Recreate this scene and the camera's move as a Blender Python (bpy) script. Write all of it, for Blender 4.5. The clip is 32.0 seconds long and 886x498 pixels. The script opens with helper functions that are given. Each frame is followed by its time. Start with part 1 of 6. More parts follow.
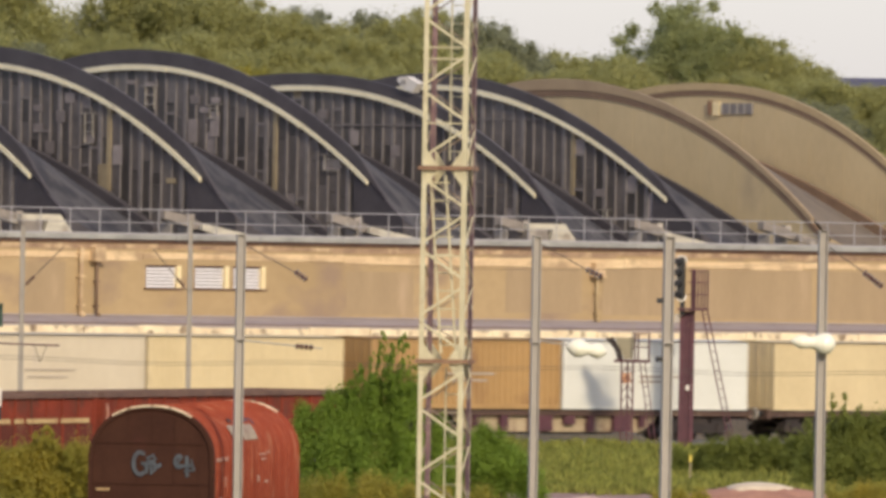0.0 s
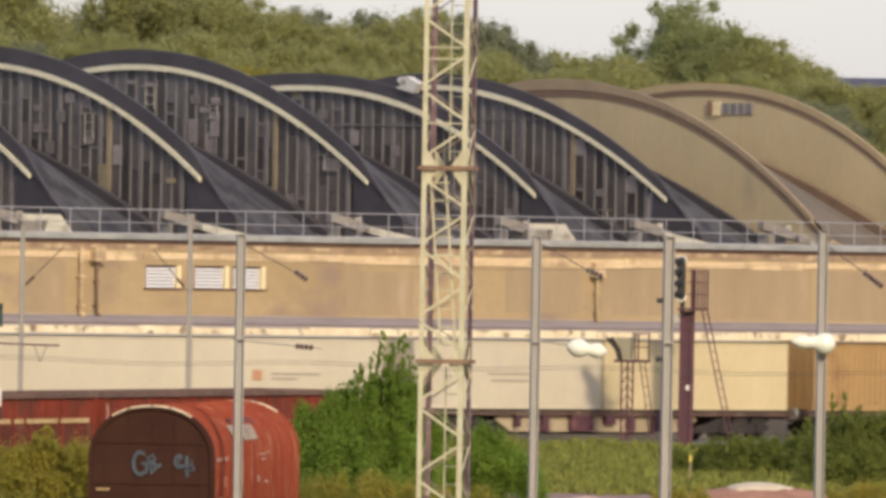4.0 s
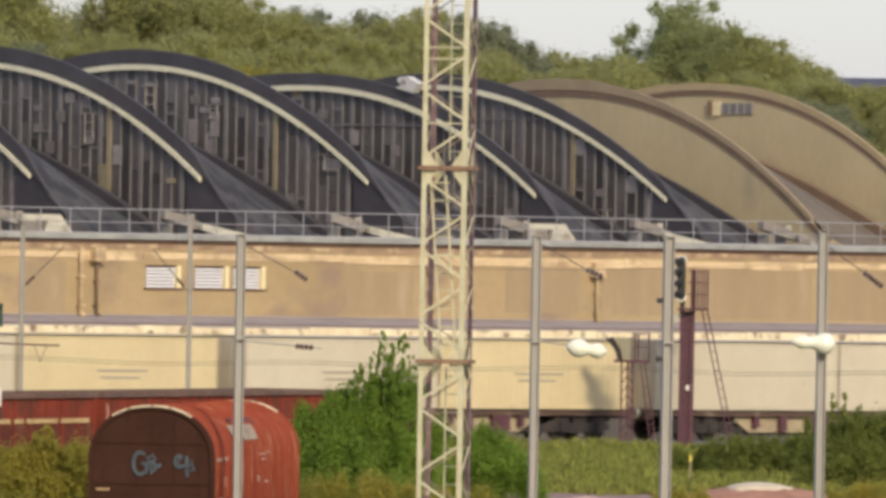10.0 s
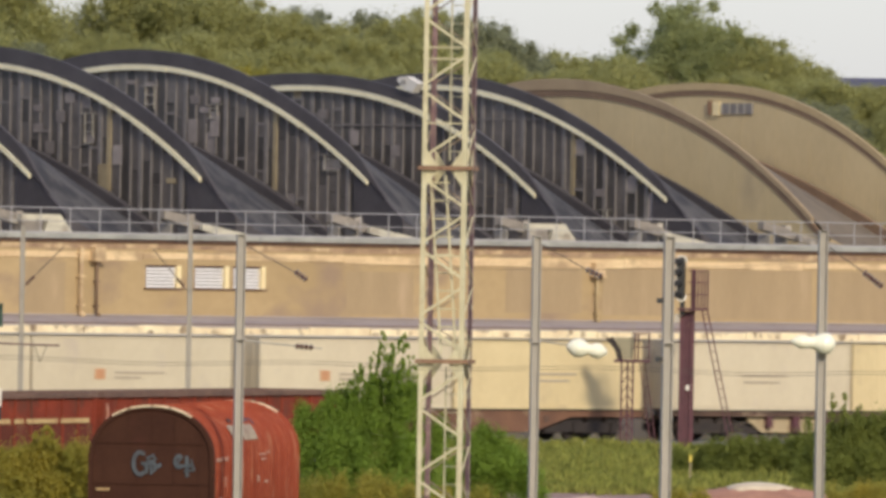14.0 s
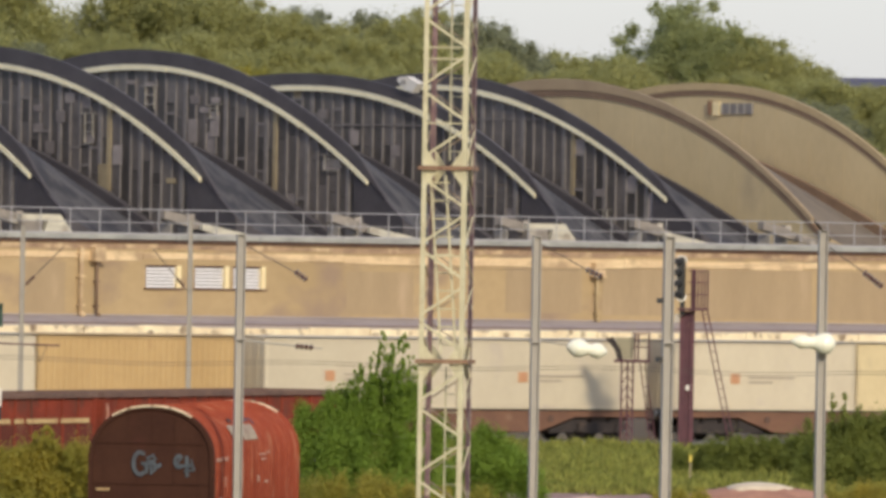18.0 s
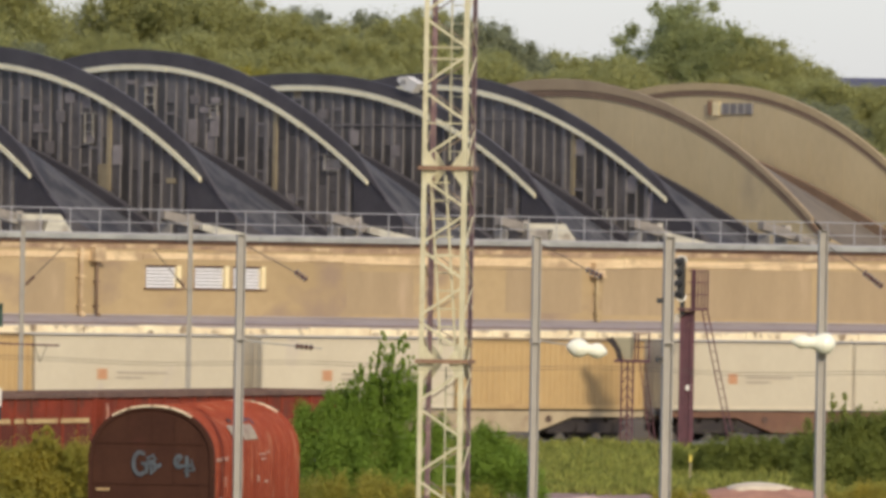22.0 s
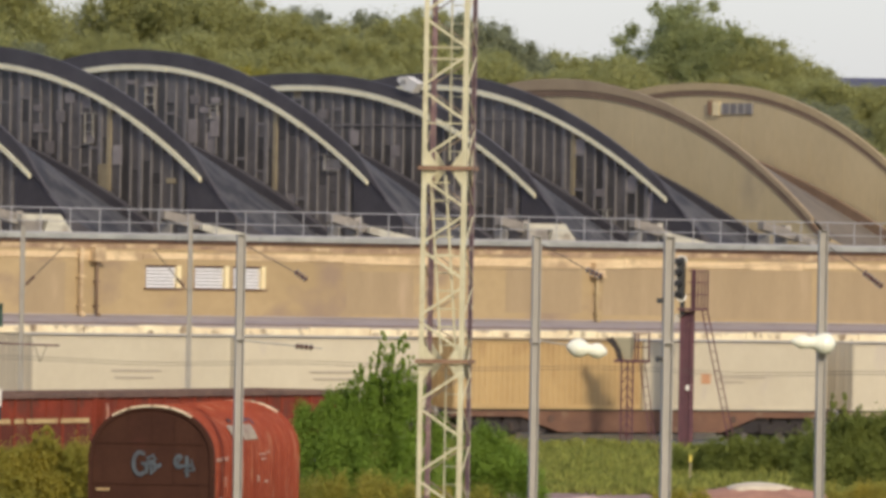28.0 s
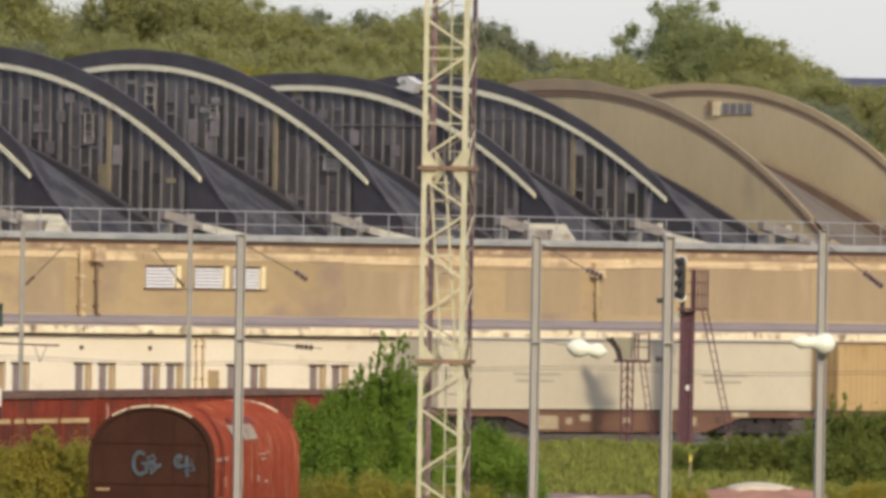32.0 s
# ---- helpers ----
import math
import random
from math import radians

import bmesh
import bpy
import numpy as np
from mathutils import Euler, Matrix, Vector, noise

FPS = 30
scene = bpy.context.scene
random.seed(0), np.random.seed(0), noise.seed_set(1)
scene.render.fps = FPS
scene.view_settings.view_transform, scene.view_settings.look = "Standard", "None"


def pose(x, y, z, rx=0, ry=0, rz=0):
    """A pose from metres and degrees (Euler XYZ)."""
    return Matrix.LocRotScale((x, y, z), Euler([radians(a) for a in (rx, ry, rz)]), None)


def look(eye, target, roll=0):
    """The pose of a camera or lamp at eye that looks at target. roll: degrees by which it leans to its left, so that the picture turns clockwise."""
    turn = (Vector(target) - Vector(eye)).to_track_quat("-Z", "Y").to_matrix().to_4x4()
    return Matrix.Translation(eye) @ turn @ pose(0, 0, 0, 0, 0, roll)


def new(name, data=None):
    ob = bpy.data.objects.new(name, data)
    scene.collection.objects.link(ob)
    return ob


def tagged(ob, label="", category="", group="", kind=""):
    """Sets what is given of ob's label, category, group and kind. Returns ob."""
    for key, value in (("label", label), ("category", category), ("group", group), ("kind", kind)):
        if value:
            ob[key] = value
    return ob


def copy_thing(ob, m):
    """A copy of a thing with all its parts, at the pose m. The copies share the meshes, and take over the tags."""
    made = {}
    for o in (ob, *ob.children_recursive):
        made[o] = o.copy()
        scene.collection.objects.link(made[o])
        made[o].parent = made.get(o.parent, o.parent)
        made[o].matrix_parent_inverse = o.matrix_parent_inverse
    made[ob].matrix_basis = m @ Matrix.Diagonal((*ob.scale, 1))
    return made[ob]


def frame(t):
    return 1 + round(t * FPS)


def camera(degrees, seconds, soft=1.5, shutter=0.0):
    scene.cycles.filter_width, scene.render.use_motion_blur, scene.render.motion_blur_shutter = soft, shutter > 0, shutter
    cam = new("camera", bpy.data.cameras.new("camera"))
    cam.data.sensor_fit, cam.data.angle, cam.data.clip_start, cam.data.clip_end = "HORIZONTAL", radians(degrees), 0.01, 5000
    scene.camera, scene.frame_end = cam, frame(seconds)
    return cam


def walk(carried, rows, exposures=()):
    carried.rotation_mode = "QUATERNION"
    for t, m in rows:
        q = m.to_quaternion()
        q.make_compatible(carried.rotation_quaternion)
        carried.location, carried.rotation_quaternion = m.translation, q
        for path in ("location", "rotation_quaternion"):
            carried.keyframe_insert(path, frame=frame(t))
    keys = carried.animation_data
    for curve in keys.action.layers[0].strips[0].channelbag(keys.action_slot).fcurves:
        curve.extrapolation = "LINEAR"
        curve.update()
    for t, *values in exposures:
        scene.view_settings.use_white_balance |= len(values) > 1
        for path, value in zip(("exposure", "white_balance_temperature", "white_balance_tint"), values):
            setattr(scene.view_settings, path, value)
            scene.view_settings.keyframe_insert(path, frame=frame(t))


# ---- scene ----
# One plan: x runs along the tracks, y into the depot, z up from the rail heads of the through track.
# The viewpoint is 440 m off at 40 degrees to the tracks; yard(a, b) is a metres right of its sight line and b metres out.
TURN = radians(40)
AHEAD = Vector((math.sin(TURN), math.cos(TURN), 0))
RIGHT = Vector((math.cos(TURN), -math.sin(TURN), 0))
EYE = -440 * AHEAD + Vector((0, 0, 7.25))


def yard(a, b, z=0.0):
    p = EYE + RIGHT * a + AHEAD * b
    return Vector((p.x, p.y, z))


def ground_z(b):
    """Height of the ground b metres out: level at the through track, a little lower in the near yard, rising behind the depot."""
    if b < 405:
        k = min(1.0, (405 - b) / 75)
        return -0.28 - 0.72 * k * k * (3 - 2 * k)
    if b > 510:
        k = min(1.0, (b - 510) / 90)
        return -0.28 + 9.0 * k * k * (3 - 2 * k)
    return -0.28


cam = camera(4.2518, 32.0, soft=3.7, shutter=1.0)
aim = look(EYE, (0, 0, 7.0208), roll=1.0)
walk(cam, [(0.0, aim), (32.0, aim)], exposures=[(0.0, 0.57, 6750, 14), (3.5, 0.57, 6720, 13.5), (9.0, 0.55, 6520, 10.5), (16.0, 0.54, 6460, 10), (32.0, 0.53, 6420, 10)])

# ---- light ----
SUN_ELEVATION = radians(28)
to_sun = (RIGHT * 0.385 - AHEAD * 0.923).normalized() * math.cos(SUN_ELEVATION) + Vector((0, 0, math.sin(SUN_ELEVATION)))
sun = new("sun", bpy.data.lights.new("sun", "SUN"))
sun.data.energy, sun.data.angle, sun.data.color = 1.8, radians(8.0), (1.0, 0.875, 0.65)
sun.matrix_basis = to_sun.to_track_quat("Z", "Y").to_matrix().to_4x4()
world = bpy.data.worlds.new("sky")
scene.world = world
world.use_nodes = True
wn = world.node_tree.nodes
sky = wn.new("ShaderNodeTexSky")
sky.sky_type, sky.sun_disc = "NISHITA", False
sky.sun_elevation, sky.sun_rotation = SUN_ELEVATION, math.atan2(to_sun.x, to_sun.y)
sky.dust_density, sky.air_density, sky.ozone_density = 1.0, 1.0, 1.0
# a bright even haze over the clear sky
haze = wn.new("ShaderNodeMix")
haze.data_type = "RGBA"
haze.inputs["Factor"].default_value = 0.6
haze.inputs["B"].default_value = (2.3, 2.34, 3.1, 1)
world.node_tree.links.new(sky.outputs[0], haze.inputs["A"])
wn["Background"].inputs["Strength"].default_value = 0.15
world.node_tree.links.new(haze.outputs["Result"], wn["Background"].inputs["Color"])


# ---- materials ----
def surface(name, light, dark, scale=1.0, rough=0.8, metal=0.0, bump=0.0, stretch=(1, 1, 1), fine=12.0, contrast=0.5,
            third=None, third_scale=0.35, third_edge=0.6, vary=0.0, translucent=0.0, spec=0.5):
    """A worn surface: two colours mixed by coarse and fine noise, stains of a third colour, and fine relief."""
    m = bpy.data.materials.new(name)
    m.use_nodes = True
    n, li = m.node_tree.nodes, m.node_tree.links.new
    b = n["Principled BSDF"]
    co, mp = n.new("ShaderNodeTexCoord"), n.new("ShaderNodeMapping")
    mp.inputs["Scale"].default_value = stretch
    li(co.outputs["Object"], mp.inputs["Vector"])
    info = n.new("ShaderNodeObjectInfo")
    add = n.new("ShaderNodeVectorMath")
    add.operation = "MULTIPLY_ADD"
    off = n.new("ShaderNodeCombineXYZ")
    li(info.outputs["Random"], off.inputs["X"])
    li(info.outputs["Random"], off.inputs["Z"])
    li(off.outputs[0], add.inputs[0])
    add.inputs[1].default_value = (37, 0, 53)
    li(mp.outputs[0], add.inputs[2])

    def cloud(sc, detail):
        t = n.new("ShaderNodeTexNoise")
        t.inputs["Scale"].default_value, t.inputs["Detail"].default_value = sc, detail
        li(add.outputs[0], t.inputs["Vector"])
        return t.outputs["Fac"]

    def maths(op, a, c):
        k = n.new("ShaderNodeMath")
        k.operation = op
        for s, v in zip(k.inputs, (a, c)):
            if isinstance(v, (int, float)):
                s.default_value = v
            else:
                li(v, s)
        return k.outputs[0]

    big, small = cloud(scale, 5), cloud(scale * fine, 4)
    f = maths("ADD", maths("MULTIPLY", big, 0.65), maths("MULTIPLY", small, 0.35))
    ramp = n.new("ShaderNodeMapRange")
    ramp.inputs["From Min"].default_value, ramp.inputs["From Max"].default_value = 0.5 - contrast * 0.3, 0.5 + contrast * 0.3
    li(f, ramp.inputs["Value"])
    mix = n.new("ShaderNodeMix")
    mix.data_type = "RGBA"
    mix.inputs["A"].default_value, mix.inputs["B"].default_value = (*dark, 1), (*light, 1)
    li(ramp.outputs[0], mix.inputs["Factor"])
    col = mix.outputs["Result"]
    if third:
        t = n.new("ShaderNodeMapRange")
        t.inputs["From Min"].default_value, t.inputs["From Max"].default_value = third_edge, third_edge + 0.14
        li(cloud(third_scale, 6), t.inputs["Value"])
        m3 = n.new("ShaderNodeMix")
        m3.data_type = "RGBA"
        li(col, m3.inputs["A"])
        m3.inputs["B"].default_value = (*third, 1)
        li(t.outputs[0], m3.inputs["Factor"])
        col = m3.outputs["Result"]
    if vary:
        h = n.new("ShaderNodeHueSaturation")
        v = n.new("ShaderNodeMapRange")
        v.inputs["To Min"].default_value, v.inputs["To Max"].default_value = 1 - vary, 1 + vary
        geo = n.new("ShaderNodeNewGeometry")
        li(maths("FRACT", maths("ADD", info.outputs["Random"], geo.outputs["Random Per Island"]), 0), v.inputs["Value"])
        li(v.outputs[0], h.inputs["Value"])
        li(col, h.inputs["Color"])
        col = h.outputs[0]
    li(col, b.inputs["Base Color"])
    b.inputs["Roughness"].default_value, b.inputs["Metallic"].default_value = rough, metal
    b.inputs["Specular IOR Level"].default_value = spec
    if bump:
        bp = n.new("ShaderNodeBump")
        bp.inputs["Strength"].default_value, bp.inputs["Distance"].default_value = bump, 0.02
        li(small, bp.inputs["Height"])
        li(bp.outputs[0], b.inputs["Normal"])
    if translucent:
        tr, ms = n.new("ShaderNodeBsdfTranslucent"), n.new("ShaderNodeMixShader")
        li(col, tr.inputs["Color"])
        ms.inputs[0].default_value = translucent
        li(b.outputs[0], ms.inputs[1])
        li(tr.outputs[0], ms.inputs[2])
        li(ms.outputs[0], n["Material Output"].inputs["Surface"])
    return m


GRASS = surface("dry_grass", (0.34, 0.33, 0.072), (0.2, 0.226, 0.043), 0.5, 0.9, fine=9, vary=0.3, translucent=0.4)
EARTH = surface("weedy_earth", (0.16, 0.14, 0.05), (0.06, 0.075, 0.025), 0.15, 0.95, bump=0.6, third=(0.2, 0.15, 0.1), third_edge=0.58)
GRAVEL = surface("pinkish_gravel", (0.42, 0.27, 0.22), (0.2, 0.12, 0.1), 3.0, 0.95, bump=0.9, fine=8)
BALLAST = surface("grey_brown_ballast", (0.2, 0.16, 0.13), (0.07, 0.055, 0.045), 5.0, 0.95, bump=1.0, fine=6)
TAN = surface("tan_render", (0.45, 0.33, 0.178), (0.375, 0.27, 0.142), 0.35, 0.9, bump=0.25, third=(0.3, 0.215, 0.145), third_scale=0.6, third_edge=0.54, stretch=(0.6, 1, 0.8))
PATCH = surface("patched_tan_render", (0.395, 0.292, 0.172), (0.335, 0.246, 0.144), 0.8, 0.9, bump=0.2, stretch=(1.5, 1, 0.3), third=(0.45, 0.33, 0.21), third_scale=0.8, third_edge=0.58)
BAND = surface("pale_ochre_render", (0.78, 0.6, 0.36), (0.55, 0.39, 0.23), 1.2, 0.9, bump=0.2, stretch=(0.6, 1, 1), third=(0.42, 0.3, 0.18), third_scale=1.1, third_edge=0.5)
EAVES = surface("grimy_blotched_render", (0.46, 0.32, 0.2), (0.27, 0.18, 0.125), 1.6, 0.9, bump=0.3, third=(0.6, 0.45, 0.28), third_scale=1.3, third_edge=0.54)
CREAM = surface("cream_limewash", (0.82, 0.72, 0.56), (0.76, 0.65, 0.49), 0.5, 0.85, bump=0.15, third=(0.66, 0.55, 0.42), third_scale=0.8, third_edge=0.62)
LEDGE = surface("stained_cream_concrete", (0.93, 0.82, 0.56), (0.72, 0.58, 0.38), 1.6, 0.9, bump=0.4, third=(0.24, 0.17, 0.115), third_scale=2.0, third_edge=0.55)
ROOFGREY = surface("grey_roofing_sheet", (0.42, 0.36, 0.34), (0.3, 0.255, 0.245), 0.6, 0.8, bump=0.2)
GUTTER = surface("weathered_zinc", (0.5, 0.5, 0.46), (0.33, 0.33, 0.31), 1.2, 0.55, metal=0.3, bump=0.1)
BITUMEN = surface("dark_bitumen_felt", (0.09, 0.08, 0.086), (0.06, 0.053, 0.058), 0.5, 0.75, bump=0.3, third=(0.085, 0.08, 0.085), third_scale=0.25, third_edge=0.55)
WHITEBAND = surface("off_white_painted_concrete", (0.93, 0.86, 0.62), (0.82, 0.75, 0.52), 1.5, 0.8, bump=0.2, third=(0.42, 0.36, 0.3), third_scale=0.7, third_edge=0.63)
OLDGLASS = surface("dusty_dark_glass", (0.14, 0.124, 0.114), (0.08, 0.071, 0.066), 0.9, 0.4, fine=5, vary=0.45)
GREYPANE = surface("grey_replacement_panel", (0.33, 0.29, 0.27), (0.22, 0.19, 0.18), 2.0, 0.7, vary=0.3)
YELLOWPANE = surface("yellowed_panel", (0.42, 0.345, 0.215), (0.32, 0.255, 0.155), 2.0, 0.7, vary=0.2)
MULLION = surface("grey_glazing_bar", (0.26, 0.235, 0.222), (0.18, 0.163, 0.153), 2.0, 0.7)
CONCRETE = surface("bare_tan_concrete", (0.605, 0.483, 0.28), (0.525, 0.418, 0.24), 0.25, 0.9, bump=0.3, third=(0.44, 0.35, 0.22), third_scale=0.35, third_edge=0.55, stretch=(1, 1.1, 0.7))
FELTGREY = surface("grey_weathered_felt", (0.118, 0.109, 0.107), (0.055, 0.051, 0.053), 0.8, 0.85, bump=0.3, third=(0.036, 0.034, 0.038), third_scale=0.9, third_edge=0.45)
RAILGREY = surface("pale_galvanised_rail", (0.44, 0.43, 0.44), (0.35, 0.34, 0.35), 2.0, 0.6)
BROWNSHELL = surface("brown_grey_felt", (0.21, 0.165, 0.115), (0.15, 0.117, 0.083), 0.4, 0.85, bump=0.3, third=(0.1, 0.07, 0.055), third_scale=0.5, third_edge=0.56)
BROWNRIM = surface("brown_stained_concrete", (0.25, 0.165, 0.105), (0.185, 0.12, 0.08), 0.8, 0.85, bump=0.3)
BROWNBAND = surface("brown_weathered_concrete", (0.41, 0.31, 0.19), (0.325, 0.24, 0.15), 0.5, 0.85, bump=0.3)
RUSTROOF = surface("brown_weathered_felt", (0.5, 0.385, 0.215), (0.41, 0.31, 0.175), 0.5, 0.85, bump=0.3)
DUSTYSHADED = surface("dusty_pale_sheet_metal", (0.34, 0.3, 0.26), (0.22, 0.19, 0.165), 1.6, 0.75, bump=0.2, third=(0.5, 0.45, 0.38), third_scale=1.2, third_edge=0.56)
PALEFRAMEGLINT = surface("pale_dusty_frame_paint", (0.42, 0.39, 0.34), (0.26, 0.24, 0.21), 4.0, 0.7)
GALV = surface("galvanised_steel", (0.42, 0.385, 0.335), (0.33, 0.3, 0.26), 2.0, 0.65, metal=0.0, stretch=(1, 1, 0.2))
PYLON = surface("flaking_cream_paint", (0.7, 0.64, 0.42), (0.54, 0.48, 0.3), 2.5, 0.6, bump=0.1, third=(0.28, 0.15, 0.08), third_scale=2.2, third_edge=0.66)
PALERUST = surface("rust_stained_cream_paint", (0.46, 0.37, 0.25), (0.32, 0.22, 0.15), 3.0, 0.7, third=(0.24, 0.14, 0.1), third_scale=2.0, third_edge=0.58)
RUSTFLANGE = surface("rusty_flange", (0.36, 0.22, 0.13), (0.2, 0.11, 0.07), 3.0, 0.85, bump=0.3)
SHADEDRUST = surface("purple_brown_rusted_paint", (0.3, 0.2, 0.2), (0.15, 0.085, 0.1), 3.5, 0.75, bump=0.2, third=(0.55, 0.48, 0.36), third_scale=3.0, third_edge=0.56)
MAROON = surface("faded_maroon_steel", (0.12, 0.042, 0.055), (0.07, 0.026, 0.036), 2.0, 0.7, third=(0.2, 0.09, 0.085), third_scale=1.5, third_edge=0.62)
WAGONRED = surface("faded_red_tarpaulin", (0.385, 0.08, 0.036), (0.265, 0.054, 0.026), 0.8, 0.9, spec=0.2, bump=0.2, third=(0.46, 0.18, 0.1), third_scale=2.2, third_edge=0.56, stretch=(1, 1, 0.35))
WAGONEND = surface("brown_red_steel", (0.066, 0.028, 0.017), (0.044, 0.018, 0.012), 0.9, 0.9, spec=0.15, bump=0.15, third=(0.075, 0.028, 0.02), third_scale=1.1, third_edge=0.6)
RUST = surface("rusty_red_steel", (0.29, 0.055, 0.029), (0.16, 0.034, 0.021), 0.9, 0.9, spec=0.2, bump=0.3, third=(0.13, 0.05, 0.035), third_scale=0.7, third_edge=0.52)
RIMBROWN = surface("dull_brown_steel", (0.2, 0.115, 0.085), (0.12, 0.07, 0.055), 1.0, 0.8, bump=0.2)
WHITEPAINT = surface("white_paint", (0.82, 0.78, 0.7), (0.62, 0.57, 0.5), 3.0, 0.6, third=(0.35, 0.25, 0.2), third_scale=2.0, third_edge=0.66)
COVERPAINT = surface("weathered_white_sheet", (0.66, 0.62, 0.5), (0.5, 0.46, 0.37), 2.0, 0.7, bump=0.1, third=(0.38, 0.32, 0.25), third_scale=1.6, third_edge=0.57)
STRIPE = surface("chipped_yellow_paint", (0.62, 0.46, 0.22), (0.46, 0.29, 0.13), 3.0, 0.7, third=(0.26, 0.09, 0.05), third_scale=2.5, third_edge=0.57)
RUSTDARK = surface("dark_brown_red_rust", (0.17, 0.045, 0.028), (0.1, 0.03, 0.021), 0.9, 0.9, spec=0.2, bump=0.3, third=(0.2, 0.1, 0.06), third_scale=0.9, third_edge=0.58)
FADEDMARK = surface("faded_chalky_marking", (0.62, 0.42, 0.33), (0.45, 0.2, 0.13), 6.0, 0.85, spec=0.2, contrast=0.3)
LIGHTRED = surface("chafed_red_tarpaulin", (0.42, 0.11, 0.055), (0.29, 0.06, 0.03), 4.0, 0.9, spec=0.2, contrast=0.35)
GRAFFITI = surface("pale_blue_spray_paint", (0.1, 0.125, 0.14), (0.045, 0.045, 0.052), 5.0, 0.6)
PALEBOX = surface("off_white_container_paint", (0.62, 0.54, 0.4), (0.55, 0.47, 0.345), 0.5, 0.55, bump=0.08, third=(0.5, 0.42, 0.35), third_scale=0.7, third_edge=0.6, stretch=(1, 1, 0.6), vary=0.05)
CREAMBOX = surface("cream_container_paint", (0.7, 0.57, 0.335), (0.6, 0.48, 0.275), 0.5, 0.55, bump=0.08, third=(0.48, 0.38, 0.24), third_scale=0.7, third_edge=0.6, stretch=(1, 1, 0.6))
TANBOX = surface("tan_container_paint", (0.53, 0.362, 0.168), (0.45, 0.298, 0.132), 0.6, 0.6, bump=0.1, third=(0.36, 0.22, 0.1), third_scale=0.8, third_edge=0.6, stretch=(1, 1, 0.5))
BROWNBOX = surface("orange_brown_container_paint", (0.47, 0.29, 0.115), (0.38, 0.23, 0.092), 0.6, 0.6, bump=0.1, third=(0.28, 0.15, 0.07), third_scale=0.8, third_edge=0.58, stretch=(1, 1, 0.5))
WHITEBOX = surface("cool_white_container_paint", (0.76, 0.76, 0.69), (0.68, 0.68, 0.61), 0.6, 0.5, bump=0.08)
MARK = surface("grey_brown_lettering", (0.45, 0.38, 0.3), (0.37, 0.31, 0.24), 4.0, 0.6)
ORANGE = surface("orange_emblem_paint", (0.56, 0.29, 0.15), (0.47, 0.24, 0.13), 4.0, 0.6)
UNDER = surface("brown_black_underframe", (0.045, 0.034, 0.03), (0.022, 0.017, 0.017), 1.5, 0.8, third=(0.09, 0.06, 0.045), third_scale=1.5, third_edge=0.62)
DUSTYFRAMEGAP = surface("dusty_tan_steel", (0.5, 0.4, 0.26), (0.36, 0.28, 0.18), 1.5, 0.85, third=(0.24, 0.15, 0.1), third_scale=1.8, third_edge=0.6)
REDFRAME = surface("rust_brown_steel", (0.21, 0.105, 0.062), (0.13, 0.066, 0.045), 0.9, 0.8, third=(0.26, 0.17, 0.11), third_scale=1.1, third_edge=0.6)
SOLEBAR = surface("dusty_brown_steel", (0.13, 0.075, 0.055), (0.07, 0.042, 0.033), 1.2, 0.8, third=(0.24, 0.17, 0.12), third_scale=1.3, third_edge=0.58)
GREYMETAL = surface("dull_light_metal", (0.55, 0.5, 0.42), (0.38, 0.34, 0.29), 2.0, 0.5, metal=0.3)
GREENCASE = surface("dark_green_enamel", (0.03, 0.07, 0.045), (0.02, 0.045, 0.03), 2.0, 0.5)
OLIVEPLATE = surface("dull_olive_grey_paint", (0.34, 0.3, 0.2), (0.26, 0.23, 0.15), 2.0, 0.7)
BLACK = surface("black_steel", (0.03, 0.028, 0.028), (0.015, 0.015, 0.015), 2.0, 0.6)
STEEL = surface("polished_rail_steel", (0.4, 0.38, 0.36), (0.28, 0.25, 0.23), 2.0, 0.35, metal=0.9)
SLEEPER = surface("grey_concrete_sleeper", (0.34, 0.3, 0.26), (0.22, 0.19, 0.16), 3.0, 0.9, bump=0.3)
PORCELAIN = surface("brown_glazed_porcelain", (0.11, 0.04, 0.03), (0.06, 0.025, 0.02), 3.0, 0.25)
GLINTWHITE = surface("white_glazed_porcelain", (0.95, 0.93, 0.78), (0.88, 0.85, 0.66), 3.0, 0.12)
WIRE = surface("tarnished_copper_wire", (0.16, 0.13, 0.11), (0.09, 0.075, 0.065), 3.0, 0.5, metal=0.6)
BARK = surface("grey_brown_bark", (0.12, 0.09, 0.065), (0.06, 0.045, 0.035), 3.0, 0.9, bump=0.6)
LEAF = surface("olive_green_leaves", (0.49, 0.478, 0.2), (0.4, 0.398, 0.163), 0.25, 0.9, vary=0.05, translucent=0.58, spec=0.2)
LEAFDARK = surface("dark_green_leaves", (0.34, 0.355, 0.22), (0.27, 0.285, 0.175), 0.3, 0.9, vary=0.1, translucent=0.5, spec=0.2)
LEAFLOOSE = surface("pale_olive_leaves", (0.41, 0.43, 0.19), (0.33, 0.355, 0.155), 0.3, 0.9, vary=0.12, translucent=0.58, spec=0.2)
LEAFBUSH = surface("fresh_green_leaves", (0.27, 0.385, 0.05), (0.19, 0.285, 0.038), 0.8, 0.8, vary=0.22, translucent=0.45)
LEAFSCRUB = surface("dull_olive_green_leaves", (0.26, 0.29, 0.058), (0.175, 0.21, 0.042), 0.8, 0.85, vary=0.2, translucent=0.4)
